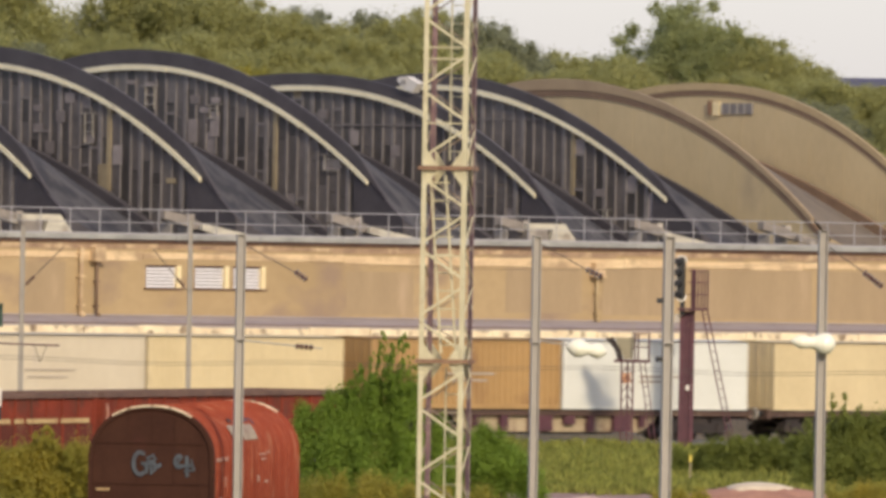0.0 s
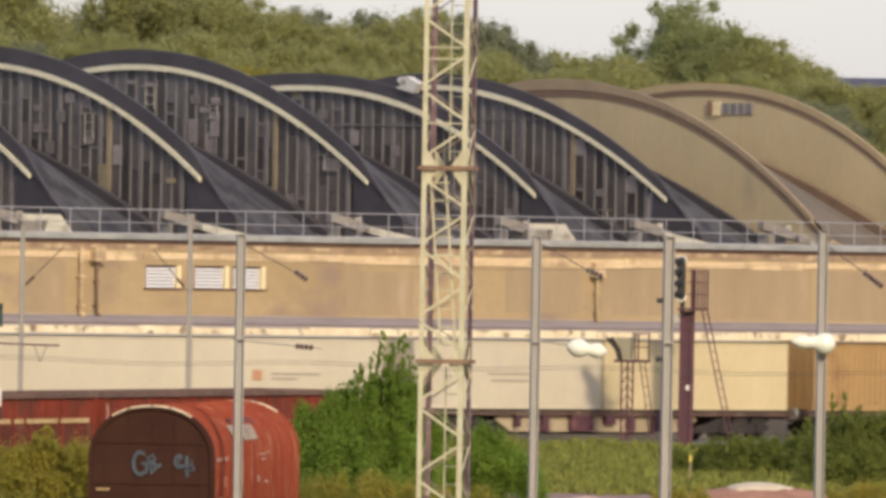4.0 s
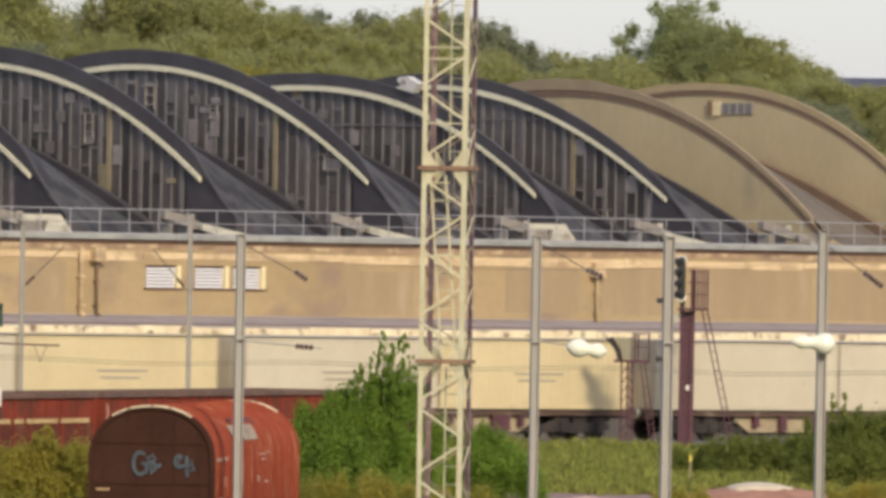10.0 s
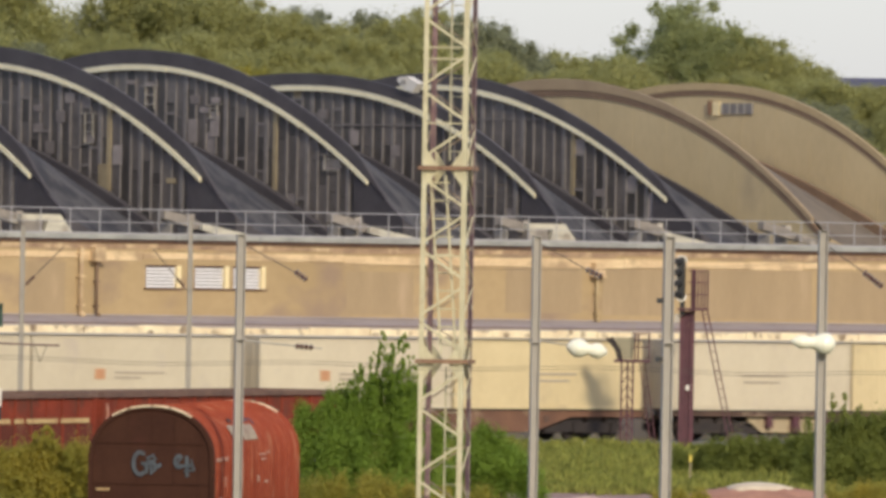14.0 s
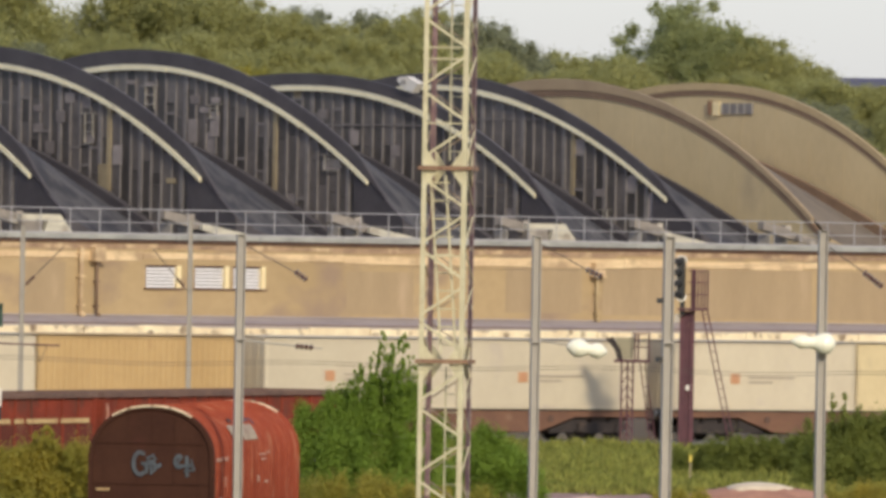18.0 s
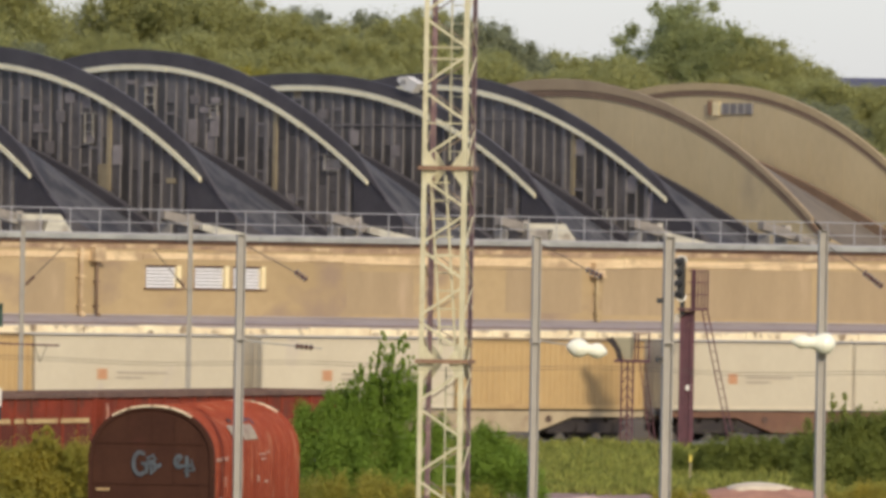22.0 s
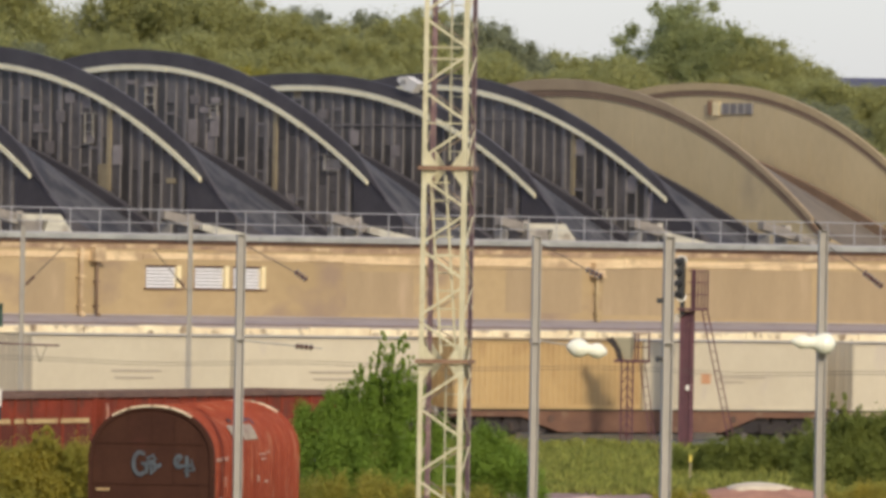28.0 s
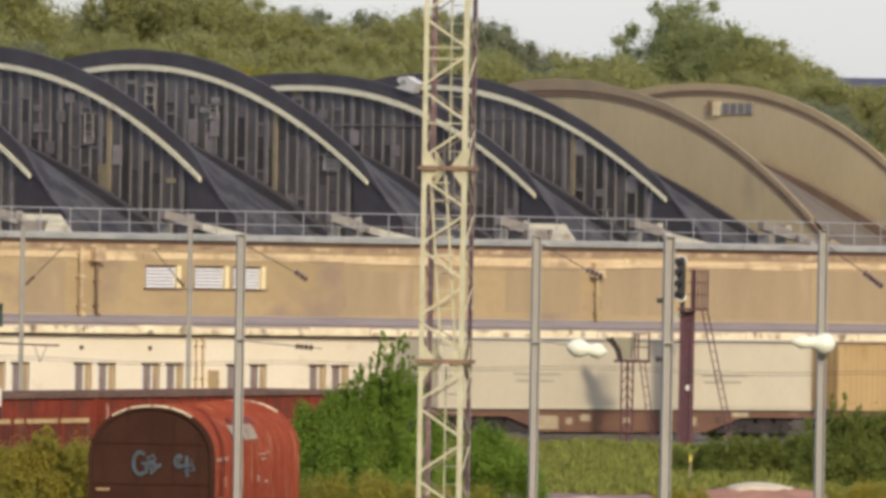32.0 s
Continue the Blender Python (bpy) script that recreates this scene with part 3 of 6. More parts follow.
def build_shed(i):
    s = SHEDS[i]
    x, top, glazed = s[:3]
    nxt = SHEDS[i + 1][0] if i + 1 < len(SHEDS) else x + 7.8
    label = "dark felted barrel-vault shed with a white-edged arch and grimy glazed front" if glazed else "bare tan concrete barrel-vault shed with a closed front"
    sh = thing("vaulted_shed", label, "shed", "row of vaulted sheds", at=pose(x, 0, 0))
    dx = nxt - x
    near, far = 8.75, 2 * CROWN_Y - 8.75
    roof = BITUMEN if glazed else RUSTROOF

    def shell_z(y, f):
        g = f ** 0.9
        return max(7.31, (arch_z(y, s) + crest(y, s) - 0.06) * (1 - g) + (rear_z(y, s) - 0.55) * g)

    # shell: from the high front arch down to the low arch at the foot of the next front
    bm = B()
    n, m = 60, 10
    grid = []
    for k in range(m + 1):
        f = k / m
        row = []
        for y in np.linspace(near, far, n):
            row.append(bm.verts.new((f * (dx - 0.06) + 0.02, y, shell_z(y, f))))
        grid.append(row)
    for k in range(m):
        for j in range(n - 1):
            bm.faces.new((grid[k][j], grid[k][j + 1], grid[k + 1][j + 1], grid[k + 1][j]))
    part("roof_shell", bm, FELTGREY if glazed else BROWNSHELL, sh, "grey weathered felt shell" if glazed else "", smooth=True)
    edge = [(f * (dx - 0.06) + 0.02, shell_z(near, f) + 0.01) for f in (k / 8 for k in range(9))]
    part("cheek_wall", strip(B(), [(u, near, 7.25) for u, z in edge], [(u, near, z - 0.01) for u, z in edge], (0, 0.1, 0)), roof, sh)
    # front arch: dark upstand above, pale rim below
    lo, hi = arch_rows(s, 0.105 if glazed else 0.2, near + 1.0, far - 1.0), arch_rows(s, lambda y: max(0.125 if glazed else 0.22, crest(y, s)), near + 1.0, far - 1.0)
    part("arch_upstand", strip(B(), [(-0.1, y, z) for y, z in lo], [(-0.1, y, z) for y, z in hi], (0.12, 0, 0)), BROWNBAND if i == 6 else roof, sh)
    if glazed:
        cut = 10.85
        # the rim is cast in lengths with slightly uneven joints
        for a, b in zip(np.linspace(cut, 39.45, 8)[:-1], np.linspace(cut, 39.45, 8)[1:]):
            d = random.uniform(-0.015, 0.015)
            lo, hi = arch_rows(s, -0.1 + d, a, b - 0.015, 9), arch_rows(s, 0.1, a, b - 0.015, 9)
            part("arch_rim", strip(B(), [(-0.15 + d, y, z) for y, z in lo], [(-0.15 + d, y, z) for y, z in hi], (0.14, 0, 0)), WHITEBAND, sh, "off-white concrete rim")
        ys = np.linspace(near + 0.02, 11.7, 12)
        part("foot_panel", strip(B(), [(-0.04, y, 7.25) for y in ys], [(-0.04, y, arch_z(y, s) - 0.14) for y in ys], (0.12, 0, 0)), BITUMEN, sh, "dark closed panel at the arch foot")
        lo, hi = arch_rows(s, -0.135, near + 0.02, cut - 0.02, 12), arch_rows(s, 0.03, near + 0.02, cut - 0.02, 12)
        part("arch_foot", strip(B(), [(-0.06, y, z) for y, z in lo], [(-0.06, y, z) for y, z in hi], (0.12, 0, 0)), BITUMEN, sh)
    else:
        lo, hi = arch_rows(s, -0.06 if i == 6 else 0.0, near, far), arch_rows(s, 0.195, near, far)
        part("arch_rim", strip(B(), [(-0.07, y, z) for y, z in lo], [(-0.07, y, z) for y, z in hi], (0.16, 0, 0)), BROWNRIM, sh, "brown stained rim")
    # kerb on the low arch behind, under the next front
    if i + 1 < len(SHEDS):
        ys = [y for y in np.linspace(near, far, 60) if rear_z(y, s) > 7.4]
        part("kerb", strip(B(), [(dx - 0.42, y, max(7.3, rear_z(y, s) - 0.55)) for y in ys], [(dx - 0.42, y, rear_z(y, s)) for y in ys], (0.2, 0, 0)), BITUMEN if glazed else BROWNRIM, sh, "dark felted kerb")
    prev = SHEDS[i - 1] if i else s

    def foot(y):
        return max(7.3, rear_z(y, prev) - 0.08)

    if not glazed:
        ys = np.linspace(near + 0.2, far - 0.2, 60)
        part("front_panel", strip(B(), [(-0.03, y, 7.25) for y in ys], [(-0.03, y, max(7.26, arch_z(y, s))) for y in ys], (0.12, 0, 0)), CONCRETE, sh, "bare stained concrete front")
        for y in np.arange(near + 1.6, far - 1, 2.05):
            if arch_z(y, s) - 0.2 > foot(y):
                part("joint", box(B(), -0.042, -0.033, y - 0.025, y + 0.025, foot(y), arch_z(y, s) - 0.1), CONCRETE, sh)
        if i == len(SHEDS) - 1:
            w = part("vent_window", box(B(), -0.08, -0.033, 21.95, 23.9, 12.62, 13.06), MULLION, sh, "small barred window below the crown")
            for k in range(5):
                part("bar", box(B(), -0.11, -0.083, 21.95 + 0.46 * k, 22.03 + 0.46 * k, 12.62, 13.06), PALEFRAMEGLINT, w)
            part("post", box(B(), -0.13, -0.033, 23.95, 24.36, 12.56, 13.12), REVEAL, w)
            part("post", box(B(), -0.13, -0.033, 24.46, 24.66, 12.6, 13.15), RUSTFLANGE, w)
        return sh
    rng = random.Random(40 + i)
    bay = 0.62
    ys = np.arange(near + 0.9, far - 0.6, bay)
    for k, y in enumerate(ys):
        z0, z1 = foot(y), arch_z(y, s) - 0.1
        if z1 - z0 < 0.25 or y > 35 or y < 11.2:
            continue
        wide = 0.11 if k % 4 == 0 else 0.05
        yellow = any(abs(y - q) < 0.31 for q in YELLOW_BARS.get(i, ()))
        part("glazing_bar", box(B(), 0.0, 0.1, y - wide, y + (0.2 if yellow else wide), z0, z1), YELLOWPANE if yellow else MULLION, sh, "yellowed bar" if yellow else "")
        z = z0
        za = min(arch_z(y, s), arch_z(y + bay, s)) - 0.12
        while z < za - 0.05:
            h = rng.choice((0.45, 0.45, 0.9, 1.6, 2.2, 3.5, 3.5))
            e = min(za, z + h)
            if za - e < 0.3:
                e = za
            q = rng.random()
            material = GREYPANE if q < 0.12 and e - z < 1.2 else YELLOWPANE if q > 0.996 else OLDGLASS
            part("pane", box(B(), 0.04, 0.06, y + (0.2 if yellow else wide) + 0.003, y + bay - 0.06, z + 0.02, e), material, sh, "grey replacement panel" if material is GREYPANE else "")
            if e < za - 0.05 and (q < 0.35 or e - z < 1):
                part("transom", box(B(), 0.0, 0.09, y + (0.2 if yellow else wide) + 0.003, y + bay - 0.06, e + 0.003, e + (0.018 if q < 0.6 else 0.1)), MULLION, sh)
            z = e
    for sheets, material, lab in ((GREY_SHEETS, GREYPANE, "grey sheet over broken panes"), (YELLOW_SHEETS, YELLOWPANE, "yellowed sheet over broken panes")):
        for q in sheets:
            if q[0] == i:
                part("patch_sheet", box(B(), -0.014, -0.003, q[1], q[1] + 0.56, q[2], q[3]), material, sh, lab)
    if i in (4, 5):
        part("transom", box(B(), -0.03, -0.016, *((15.2, 24.6, 11.76, 11.81) if i == 4 else (18.4, 26.0, 12.13, 12.17))), MULLION, sh)
    for q in GLINT_BARS:
        if q[0] == i:
            y0, y1, z0, z1 = q[1:]
            h = z1 - z0
            for r in ((y0, y0 + 0.03, z0 + 0.2 * h, z1), (y1 - 0.03, y1, z0, z1), (y0 - 0.2, y1 + 0.25, z1 + 0.003, z1 + 0.04), (y0 + 0.033, y1 - 0.033, z0 + 0.68 * h, z0 + 0.68 * h + 0.05), (y0 + 0.033, y1 + 0.1, z0 - 0.043, z0 - 0.003), (y0 + 0.033, y1 - 0.033, z0 + 0.36 * h, z0 + 0.36 * h + 0.04)):
                part("opening_frame", box(B(), -0.07, -0.018, *r), PALEFRAMEGLINT, sh, "loose pale window frame")
    part("sill", strip(B(), [(-0.05, y, foot(y) - 0.12) for y in ys if foot(y) < arch_z(y, s)], [(-0.05, y, foot(y)) for y in ys if foot(y) < arch_z(y, s)], (0.2, 0, 0)), BITUMEN, sh)
    return sh


def build_valley_covers():
    """White sheet covers over the valley outlets behind the railing, one at each shed foot."""
    for i, s in enumerate(SHEDS[:-1]):
        v = thing("valley_cover", "white weathered sheet-metal cover sloping over a roof valley outlet", "roof cover", "valley covers", at=pose(s[0] + (0.55 if i != 4 else 0.45), 9.3 if i != 3 else 9.32, 7.3))
        bm = B()
        paint = COVERPAINT if i < 6 else DUSTYSHADED
        if i in (1, 4):
            strip(bm, [(-2.76, -0.75, 0.53), (-1.503, -0.75, 0.53)], [(-2.76, -0.75, 0.75), (-1.503, -0.75, 0.75)], (0, 1.2, 0))
            part("cover_cap", bm, paint, v)
            part("cover_sheet", strip(B(), [(-1.72, -0.755, 0.004), (-0.3, -0.755, 0.004)], [(-1.5, -0.755, 0.745), (-0.97, -0.755, 0.745)], (0, 0.2, 0)), paint, v)
            # duller sheet here holds the shade below the cap in its colour
            part("hopper_side", box(B(), -2.7, -1.75, -0.68, 0.4, 0.004, 0.527), DUSTYSHADED, v, "dull hopper under the cover, shade in its colour")
        else:
            d = -0.3 if i == 5 else 0.0
            xs = np.linspace(-2.35, 0.4, 12)
            up = [0.02 + 0.48 * (1 - ((x + 2.35) / 2.75) ** 1.15) for x in xs]
            low = [max(0.008, 0.26 - 0.2 * (x + 2.35)) for x in xs]
            strip(bm, [(x + d, -0.74, z) for x, z in zip(xs, low)], [(x + d, -0.74, max(z, w + 0.015)) for x, z, w in zip(xs, up, low)], (0, 0.18, 0))
            part("cover_sheet", bm, paint, v)
        bm = B()
        strip(bm, [(-3.9, -0.4, 0.68), (-3.1, -0.4, 0.46), (-2.0, -0.4, 0.22)], [(-3.9, -0.4, 0.98), (-3.1, -0.4, 0.86), (-2.0, -0.4, 0.5)], (0, 0.35, 0))
        part("flashing", bm, DUSTYSHADED, v, "dusty pale flashing running up the valley")
        part("vent_box", box(B(), -2.7, -2.42, -0.35, -0.05, 0.45, 0.86), DUSTYSHADED, v)
        for k in (-3.5, -2.6):
            part("bracket", box(B(), k, k + 0.05, -0.3, 0.4, 0.002, 0.5), GALV, v)


def build_floodlight():
    s = SHEDS[4]
    p = thing("floodlight", "white floodlight head on a short bracket on the vault", "floodlight", at=pose(s[0] - 0.05, 18.5, arch_z(18.5, s) + crest(18.5, s)))
    part("bracket", tube(B(), (0, 0, -0.02), (0, 0, 0.2), 0.04), GALV, p)
    bm = B()
    strip(bm, [(-0.2, 0.55, 0.48), (-0.2, 0.14, 0.15), (-0.2, -0.35, 0.0)], [(-0.2, 0.45, 0.62), (-0.2, 0.0, 0.64), (-0.2, -0.7, 0.36)], (0.36, 0, 0))
    part("housing", bm, WHITEPAINT, p)
    part("lens", box(B(), -0.22, -0.203, -0.02, 0.3, 0.34, 0.5), GREYMETAL, p)


# ---- train ----
PITCH, BOX, GAP = 19.69, 9.125, 0.11


def train_at(t):
    """How far the front of the first full wagon's load has come at t seconds."""
    return 13.986 + 5.5013 * t - 0.020298 * t * t + 0.00016724 * t ** 3


TRAIN_ROWS = [0, 2, 4, 6, 8, 10, 12, 14, 16, 18, 20, 22, 24, 26, 28, 30, 32]
MOVERS = []
# paint of the front and rear load of each wagon, and the marking it carries
LOADS = [((PALEBOX, 0, 0), (CREAMBOX, 0, 0)), ((WHITEBOX, 0, 2), (BROWNBOX, 1, 1)), ((CREAMBOX, 1, 0), (PALEBOX, 0, 1)), ((PALEBOX, 0, 2), (PALEBOX, 0, 0)),
         ((CREAMBOX, 1, 1), (PALEBOX, 0, 1)), ((CREAMBOX, 0, 1), (PALEBOX, 0, 2)), ((PALEBOX, 0, 2), (PALEBOX, 0, 2)), ((TANBOX, 1, 0), (PALEBOX, 0, 2)),
         ((PALEBOX, 0, 2), (TANBOX, 1, 0)), ((PALEBOX, 0, 1), (PALEBOX, 0, 1))]
PAINT = {"off_white_container_paint": "off-white", "cream_container_paint": "cream", "tan_container_paint": "tan", "orange_brown_container_paint": "orange-brown", "cool_white_container_paint": "bright white"}


def container(material, ribbed, marking):
    colour = PAINT[material.name]
    words = f"{colour} {'corrugated' if ribbed else 'smooth-sided'} thirty-foot freight container on a flat wagon"
    if marking == 1:
        words = f"{colour} smooth-sided freight container with two lines of dark lettering" if not ribbed else f"{colour} ribbed freight container with dark lettering"
    if marking == 2:
        words = f"{colour} freight container with an orange emblem and grey lettering"
    c = thing("freight_container", words, "container", "containers on the train")
    L, W, H, z0 = BOX, 2.5, 2.62, 1.165
    part("floor_frame", box(B(), -L, 0, -W / 2, W / 2, z0, z0 + 0.16), material, c)
    part("roof", strip(B(), [(-L, -W / 2, z0 + H - 0.06), (0, -W / 2, z0 + H - 0.06)], [(-L, 0, z0 + H), (0, 0, z0 + H)], (0, 0, -0.05)), material, c)
    part("roof", strip(B(), [(-L, 0, z0 + H), (0, 0, z0 + H)], [(-L, W / 2, z0 + H - 0.06), (0, W / 2, z0 + H - 0.06)], (0, 0, -0.05)), material, c)
    for y in (-W / 2, W / 2 - 0.1):
        part("top_rail", box(B(), -L + 0.16, -0.16, y, y + 0.1, z0 + H - 0.18, z0 + H - 0.062), material, c)
        for x in (-L, -0.16):
            part("corner_post", box(B(), x, x + 0.16, y, y + 0.1, z0 + 0.163, z0 + H - 0.062), material, c)
    for y, s in ((-W / 2, 1), (W / 2, -1)):
        n = 32 if ribbed else 10
        pts = []
        dep = (0.05 if material in (TANBOX, BROWNBOX) else 0.018) if ribbed else 0.006
        for k in range(n):
            a = -L + 0.16 + (L - 0.32) * k / n
            d = (L - 0.32) / n
            frac = ((0.0, 0), (0.5, 0), (0.62, 1), (0.88, 1)) if ribbed else ((0.0, 0), (0.03, 1), (0.97, 1))
            pts += [(a + d * u, y + s * (0.012 + dep * v)) for u, v in frac]
        pts.append((-0.16, y + s * 0.012))
        part("side_panel", strip(B(), [(u, v, z0 + 0.163) for u, v in pts], [(u, v, z0 + H - 0.183) for u, v in pts], (0, s * 0.03, 0)), material, c)
    for x, s in ((-L, 1), (0, -1)):
        for k in (0, 1):
            y0 = -W / 2 + 0.103 if k == 0 else 0.005
            d = part("end_door", box(B(), *sorted((x + s * 0.02, x + s * 0.06)), y0, y0 + W / 2 - 0.108, z0 + 0.163, z0 + H - 0.09), material, c)
            for u in (0.3, 0.8):
                part("lock_rod", tube(B(), (x + s * 0.005, y0 + u, z0 + 0.2), (x + s * 0.005, y0 + u, z0 + H - 0.12), 0.018, n=6), material, d)
    mid = -L * 0.5
    if marking:
        y = -W / 2 - 0.006
        for z, a, w in ((1.25, -0.95, 2.3), (1.0, -0.8, 1.8)) if marking == 1 else ((1.18, -0.8, 2.3), (1.0, -0.8, 1.2)):
            part("lettering", box(B(), mid + a, mid + a + w, y, y + 0.012, z0 + z, z0 + z + 0.085), MARK, c, "unreadable dark lettering")
        if marking == 2:
            bm = B()
            box(bm, mid - 1.7, mid - 1.25, y, y + 0.012, z0 + 0.98, z0 + 1.36)
            part("emblem", bm, ORANGE, c, "orange emblem panel")
    return c


WAGON_WORDS = {"open": "skeleton flat wagon with thin frame, maroon hangers and black bogies", "belly": "red-brown four-axle flat wagon with deep fish-belly sole bars",
               "pale": "dusty tan four-axle flat wagon with deep fish-belly sole bars", "patched": "red-brown four-axle flat wagon with pale plates for holes and end blocks"}
# the wagons in the order in which they pass
WAGON_KINDS = ["open"] * 5 + ["belly", "belly", "pale", "belly", "patched"]


def flat_wagon(kind):
    w = thing("flat_wagon", WAGON_WORDS[kind], "wagon", "wagons of the train")
    # origin at the front end of the load; the wagon reaches from +0.1 to -18.46, buffers beyond
    ends = (0.1, -3.4, -5.2, -13.2, -15.0, -18.46)
    for y in (-1.18, 1.0):
        low = (0.93,) * 6 if kind == "open" else (0.88, 0.88, 0.32, 0.32, 0.88, 0.88)
        bm = strip(B(), [(a, y, z) for a, z in zip(ends, low)], [(a, y, 1.1) for a in ends], (0, 0.18, 0))
        part("sole_bar", bm, {"open": SOLEBAR, "pale": DUSTYFRAMEGAP}.get(kind, REDFRAME), w)
        part("deck_edge", box(B(), -18.46, 0.1, y - 0.03, y + 0.21, 1.103, 1.15), UNDER, w)
    if kind == "open":
        # pale plates behind hangers and brake boxes, added for the sunlit gap beneath
        part("side_plate", strip(B(), [(-4.3, -0.95, 0.75), (-5.0, -0.95, 0.32), (-13.4, -0.95, 0.32), (-14.1, -0.95, 0.75)], [(a, -0.95, 0.927) for a in (-4.3, -5.0, -13.4, -14.1)], (0, 0.06, 0)), DUSTYFRAMEGAP, w, "added pale plate for the sunlit gap")
        for x, wide, z in ((-5.2, 0.24, 0.5), (-6.5, 0.85, 0.34), (-7.75, 0.3, 0.34), (-8.9, 0.5, 0.6), (-10.6, 1.1, 0.36), (-12.0, 0.34, 0.34), (-13.3, 0.26, 0.5)):
            part("hanger", box(B(), x, x + wide, -1.16, -0.955, z, 0.927), MAROON, w, "maroon hanger box")
    if kind == "patched":
        # pale end blocks, and added plates where bright holes show through
        for x, z, l, h in ((-13.8, 0.42, 1.3, 0.5), (-11.4, 0.72, 0.5, 0.25), (-12.1, 0.6, 0.3, 0.25), (-9.3, 0.66, 0.35, 0.22), (-6.4, 0.55, 0.7, 0.34), (-3.9, 0.9, 0.8, 0.18)):
            part("patch_plate", box(B(), x, x + l, -1.19, -1.183, z, z + h), DUSTYFRAMEGAP, w, "pale plate, see-through holes and end blocks alike")
    for x in np.arange(-18.2, 0.2, 2.6):
        part("cross_member", box(B(), x, x + 0.2, -0.997, 0.997, 0.9, 1.13), SOLEBAR, w)
    for x, s in ((0.1, 1), (-18.46, -1)):
        part("end_beam", box(B(), *sorted((x + s * 0.003, x + s * 0.16)), -1.25, 1.25, 0.82, 1.2), SOLEBAR, w)
        for y in (-0.87, 0.87):
            b = part("buffer", tube(B(), (x + s * 0.16, y, 1.03), (x + s * 0.52, y, 1.03), 0.1), BLACK, w)
            part("buffer_head", tube(B(), (x + s * 0.52, y, 1.03), (x + s * 0.58, y, 1.03), 0.24, n=14), GREYMETAL, b)
        part("coupling", beam(B(), (x + s * 0.16, 0, 0.98), (x + s * 0.6, 0, 0.9), 0.09), BLACK, w)
    for cx in (-2.1, -16.26):
        bm = B()
        for y in (-1.06, 0.94):
            strip(bm, [(cx - 1.35, y, 0.36), (cx - 0.5, y, 0.28), (cx + 0.5, y, 0.28), (cx + 1.35, y, 0.4)], [(cx - 1.35, y, 0.62), (cx - 0.5, y, 0.66), (cx + 0.5, y, 0.66), (cx + 1.35, y, 0.62)], (0, 0.12, 0))
        box(bm, cx - 0.22, cx + 0.22, -0.937, 0.937, 0.45, 0.85)
        bg = part("bogie_frame", bm, UNDER, w)
        for a in (-0.9, 0.0, 0.9):
            part("spring_pack", box(B(), cx + a - 0.36, cx + a + 0.36, -1.0, -0.86, 0.56, 0.86), UNDER, bg)
        s = 1 if cx > -9 else -1
        # black wedge added as the shade in the recess beside the bogie
        part("brake_wedge", strip(B(), [(cx - s * 1.3, -1.1, 0.3), (cx - s * 2.5, -1.1, 0.28)], [(cx - s * 1.3, -1.1, 0.8), (cx - s * 2.5, -1.1, 0.4)], (0, 0.1, 0)), UNDER, bg)
        for a in (-0.9, 0.9):
            for y in (-1.13, 1.0):
                part("axle_box", box(B(), cx + a - 0.16, cx + a + 0.16, y, y + 0.13, 0.3, 0.66), UNDER, bg)
            ws = part("wheelset", tube(B(), (0, -0.9, 0), (0, 0.9, 0), 0.08), STEEL, w, at=pose(cx + a, 0, 0.46))
            for y, s in ((-0.7525, -1), (0.7525, 1)):
                bm = tube(B(), (0, y - 0.065, 0), (0, y + 0.065, 0), 0.46, n=22)
                tube(bm, (0, y - s * 0.06, 0), (0, y - s * 0.09, 0), 0.49, n=22)
                for k in range(5):
                    r = k * math.tau / 5
                    box(bm, 0.22 * math.cos(r) - 0.05, 0.22 * math.cos(r) + 0.05, *sorted((y + s * 0.065, y + s * 0.075)), 0.22 * math.sin(r) - 0.05, 0.22 * math.sin(r) + 0.05)
                part("wheel", bm, UNDER, ws)
    for x, L, h, material in ((-6.4, 0.9, 0.34, GREYMETAL), (-8.3, 0.5, 0.3, SOLEBAR), (-10.2, 1.1, 0.3, UNDER), (-12.4, 0.45, 0.36, GREYMETAL)) if kind == "belly" else ():
        part("equipment_box", box(B(), x, x + L, -1.05, -0.5, 0.62 - h, 0.617), material, w)
    part("centre_sill", box(B(), -18.4, 0.05, -0.16, 0.16, 0.7, 0.897), UNDER, w)
    part("brake_rigging", box(B(), -13.0, -5.4, 0.25, 0.32, 0.22, 0.6), UNDER, w)
    for x in (-4.0, -14.4):
        part("brake_lever", beam(B(), (x - 0.9, -0.6, 0.3), (x + 0.9, -0.6, 0.62), 0.08, 0.2), UNDER, w)
    part("brake_reservoir", tube(B(), (-9.6, 0.2, 0.55), (-7.8, 0.2, 0.55), 0.2, n=12), UNDER, w)
    for x in (-4.6, -13.6) if kind != "open" else ():
        part("hand_wheel", tube(B(), (x, -1.19, 0.8), (x, -1.22, 0.8), 0.14, n=14), SOLEBAR, w)
    return w


def build_train():
    wagons, kinds = {}, {}
    for k, loads in enumerate(LOADS):
        shift = -(k - 1) * PITCH
        kind = WAGON_KINDS[k]
        if kind not in wagons:
            w = wagons[kind] = flat_wagon(kind)
        else:
            w = copy_thing(wagons[kind], Matrix.Identity(4))
        MOVERS.append((w, shift))
        for j, load in enumerate(loads):
            if load not in kinds:
                c = kinds[load] = container(*load)
            else:
                c = copy_thing(kinds[load], Matrix.Identity(4))
            MOVERS.append((c, shift - j * (BOX + GAP)))


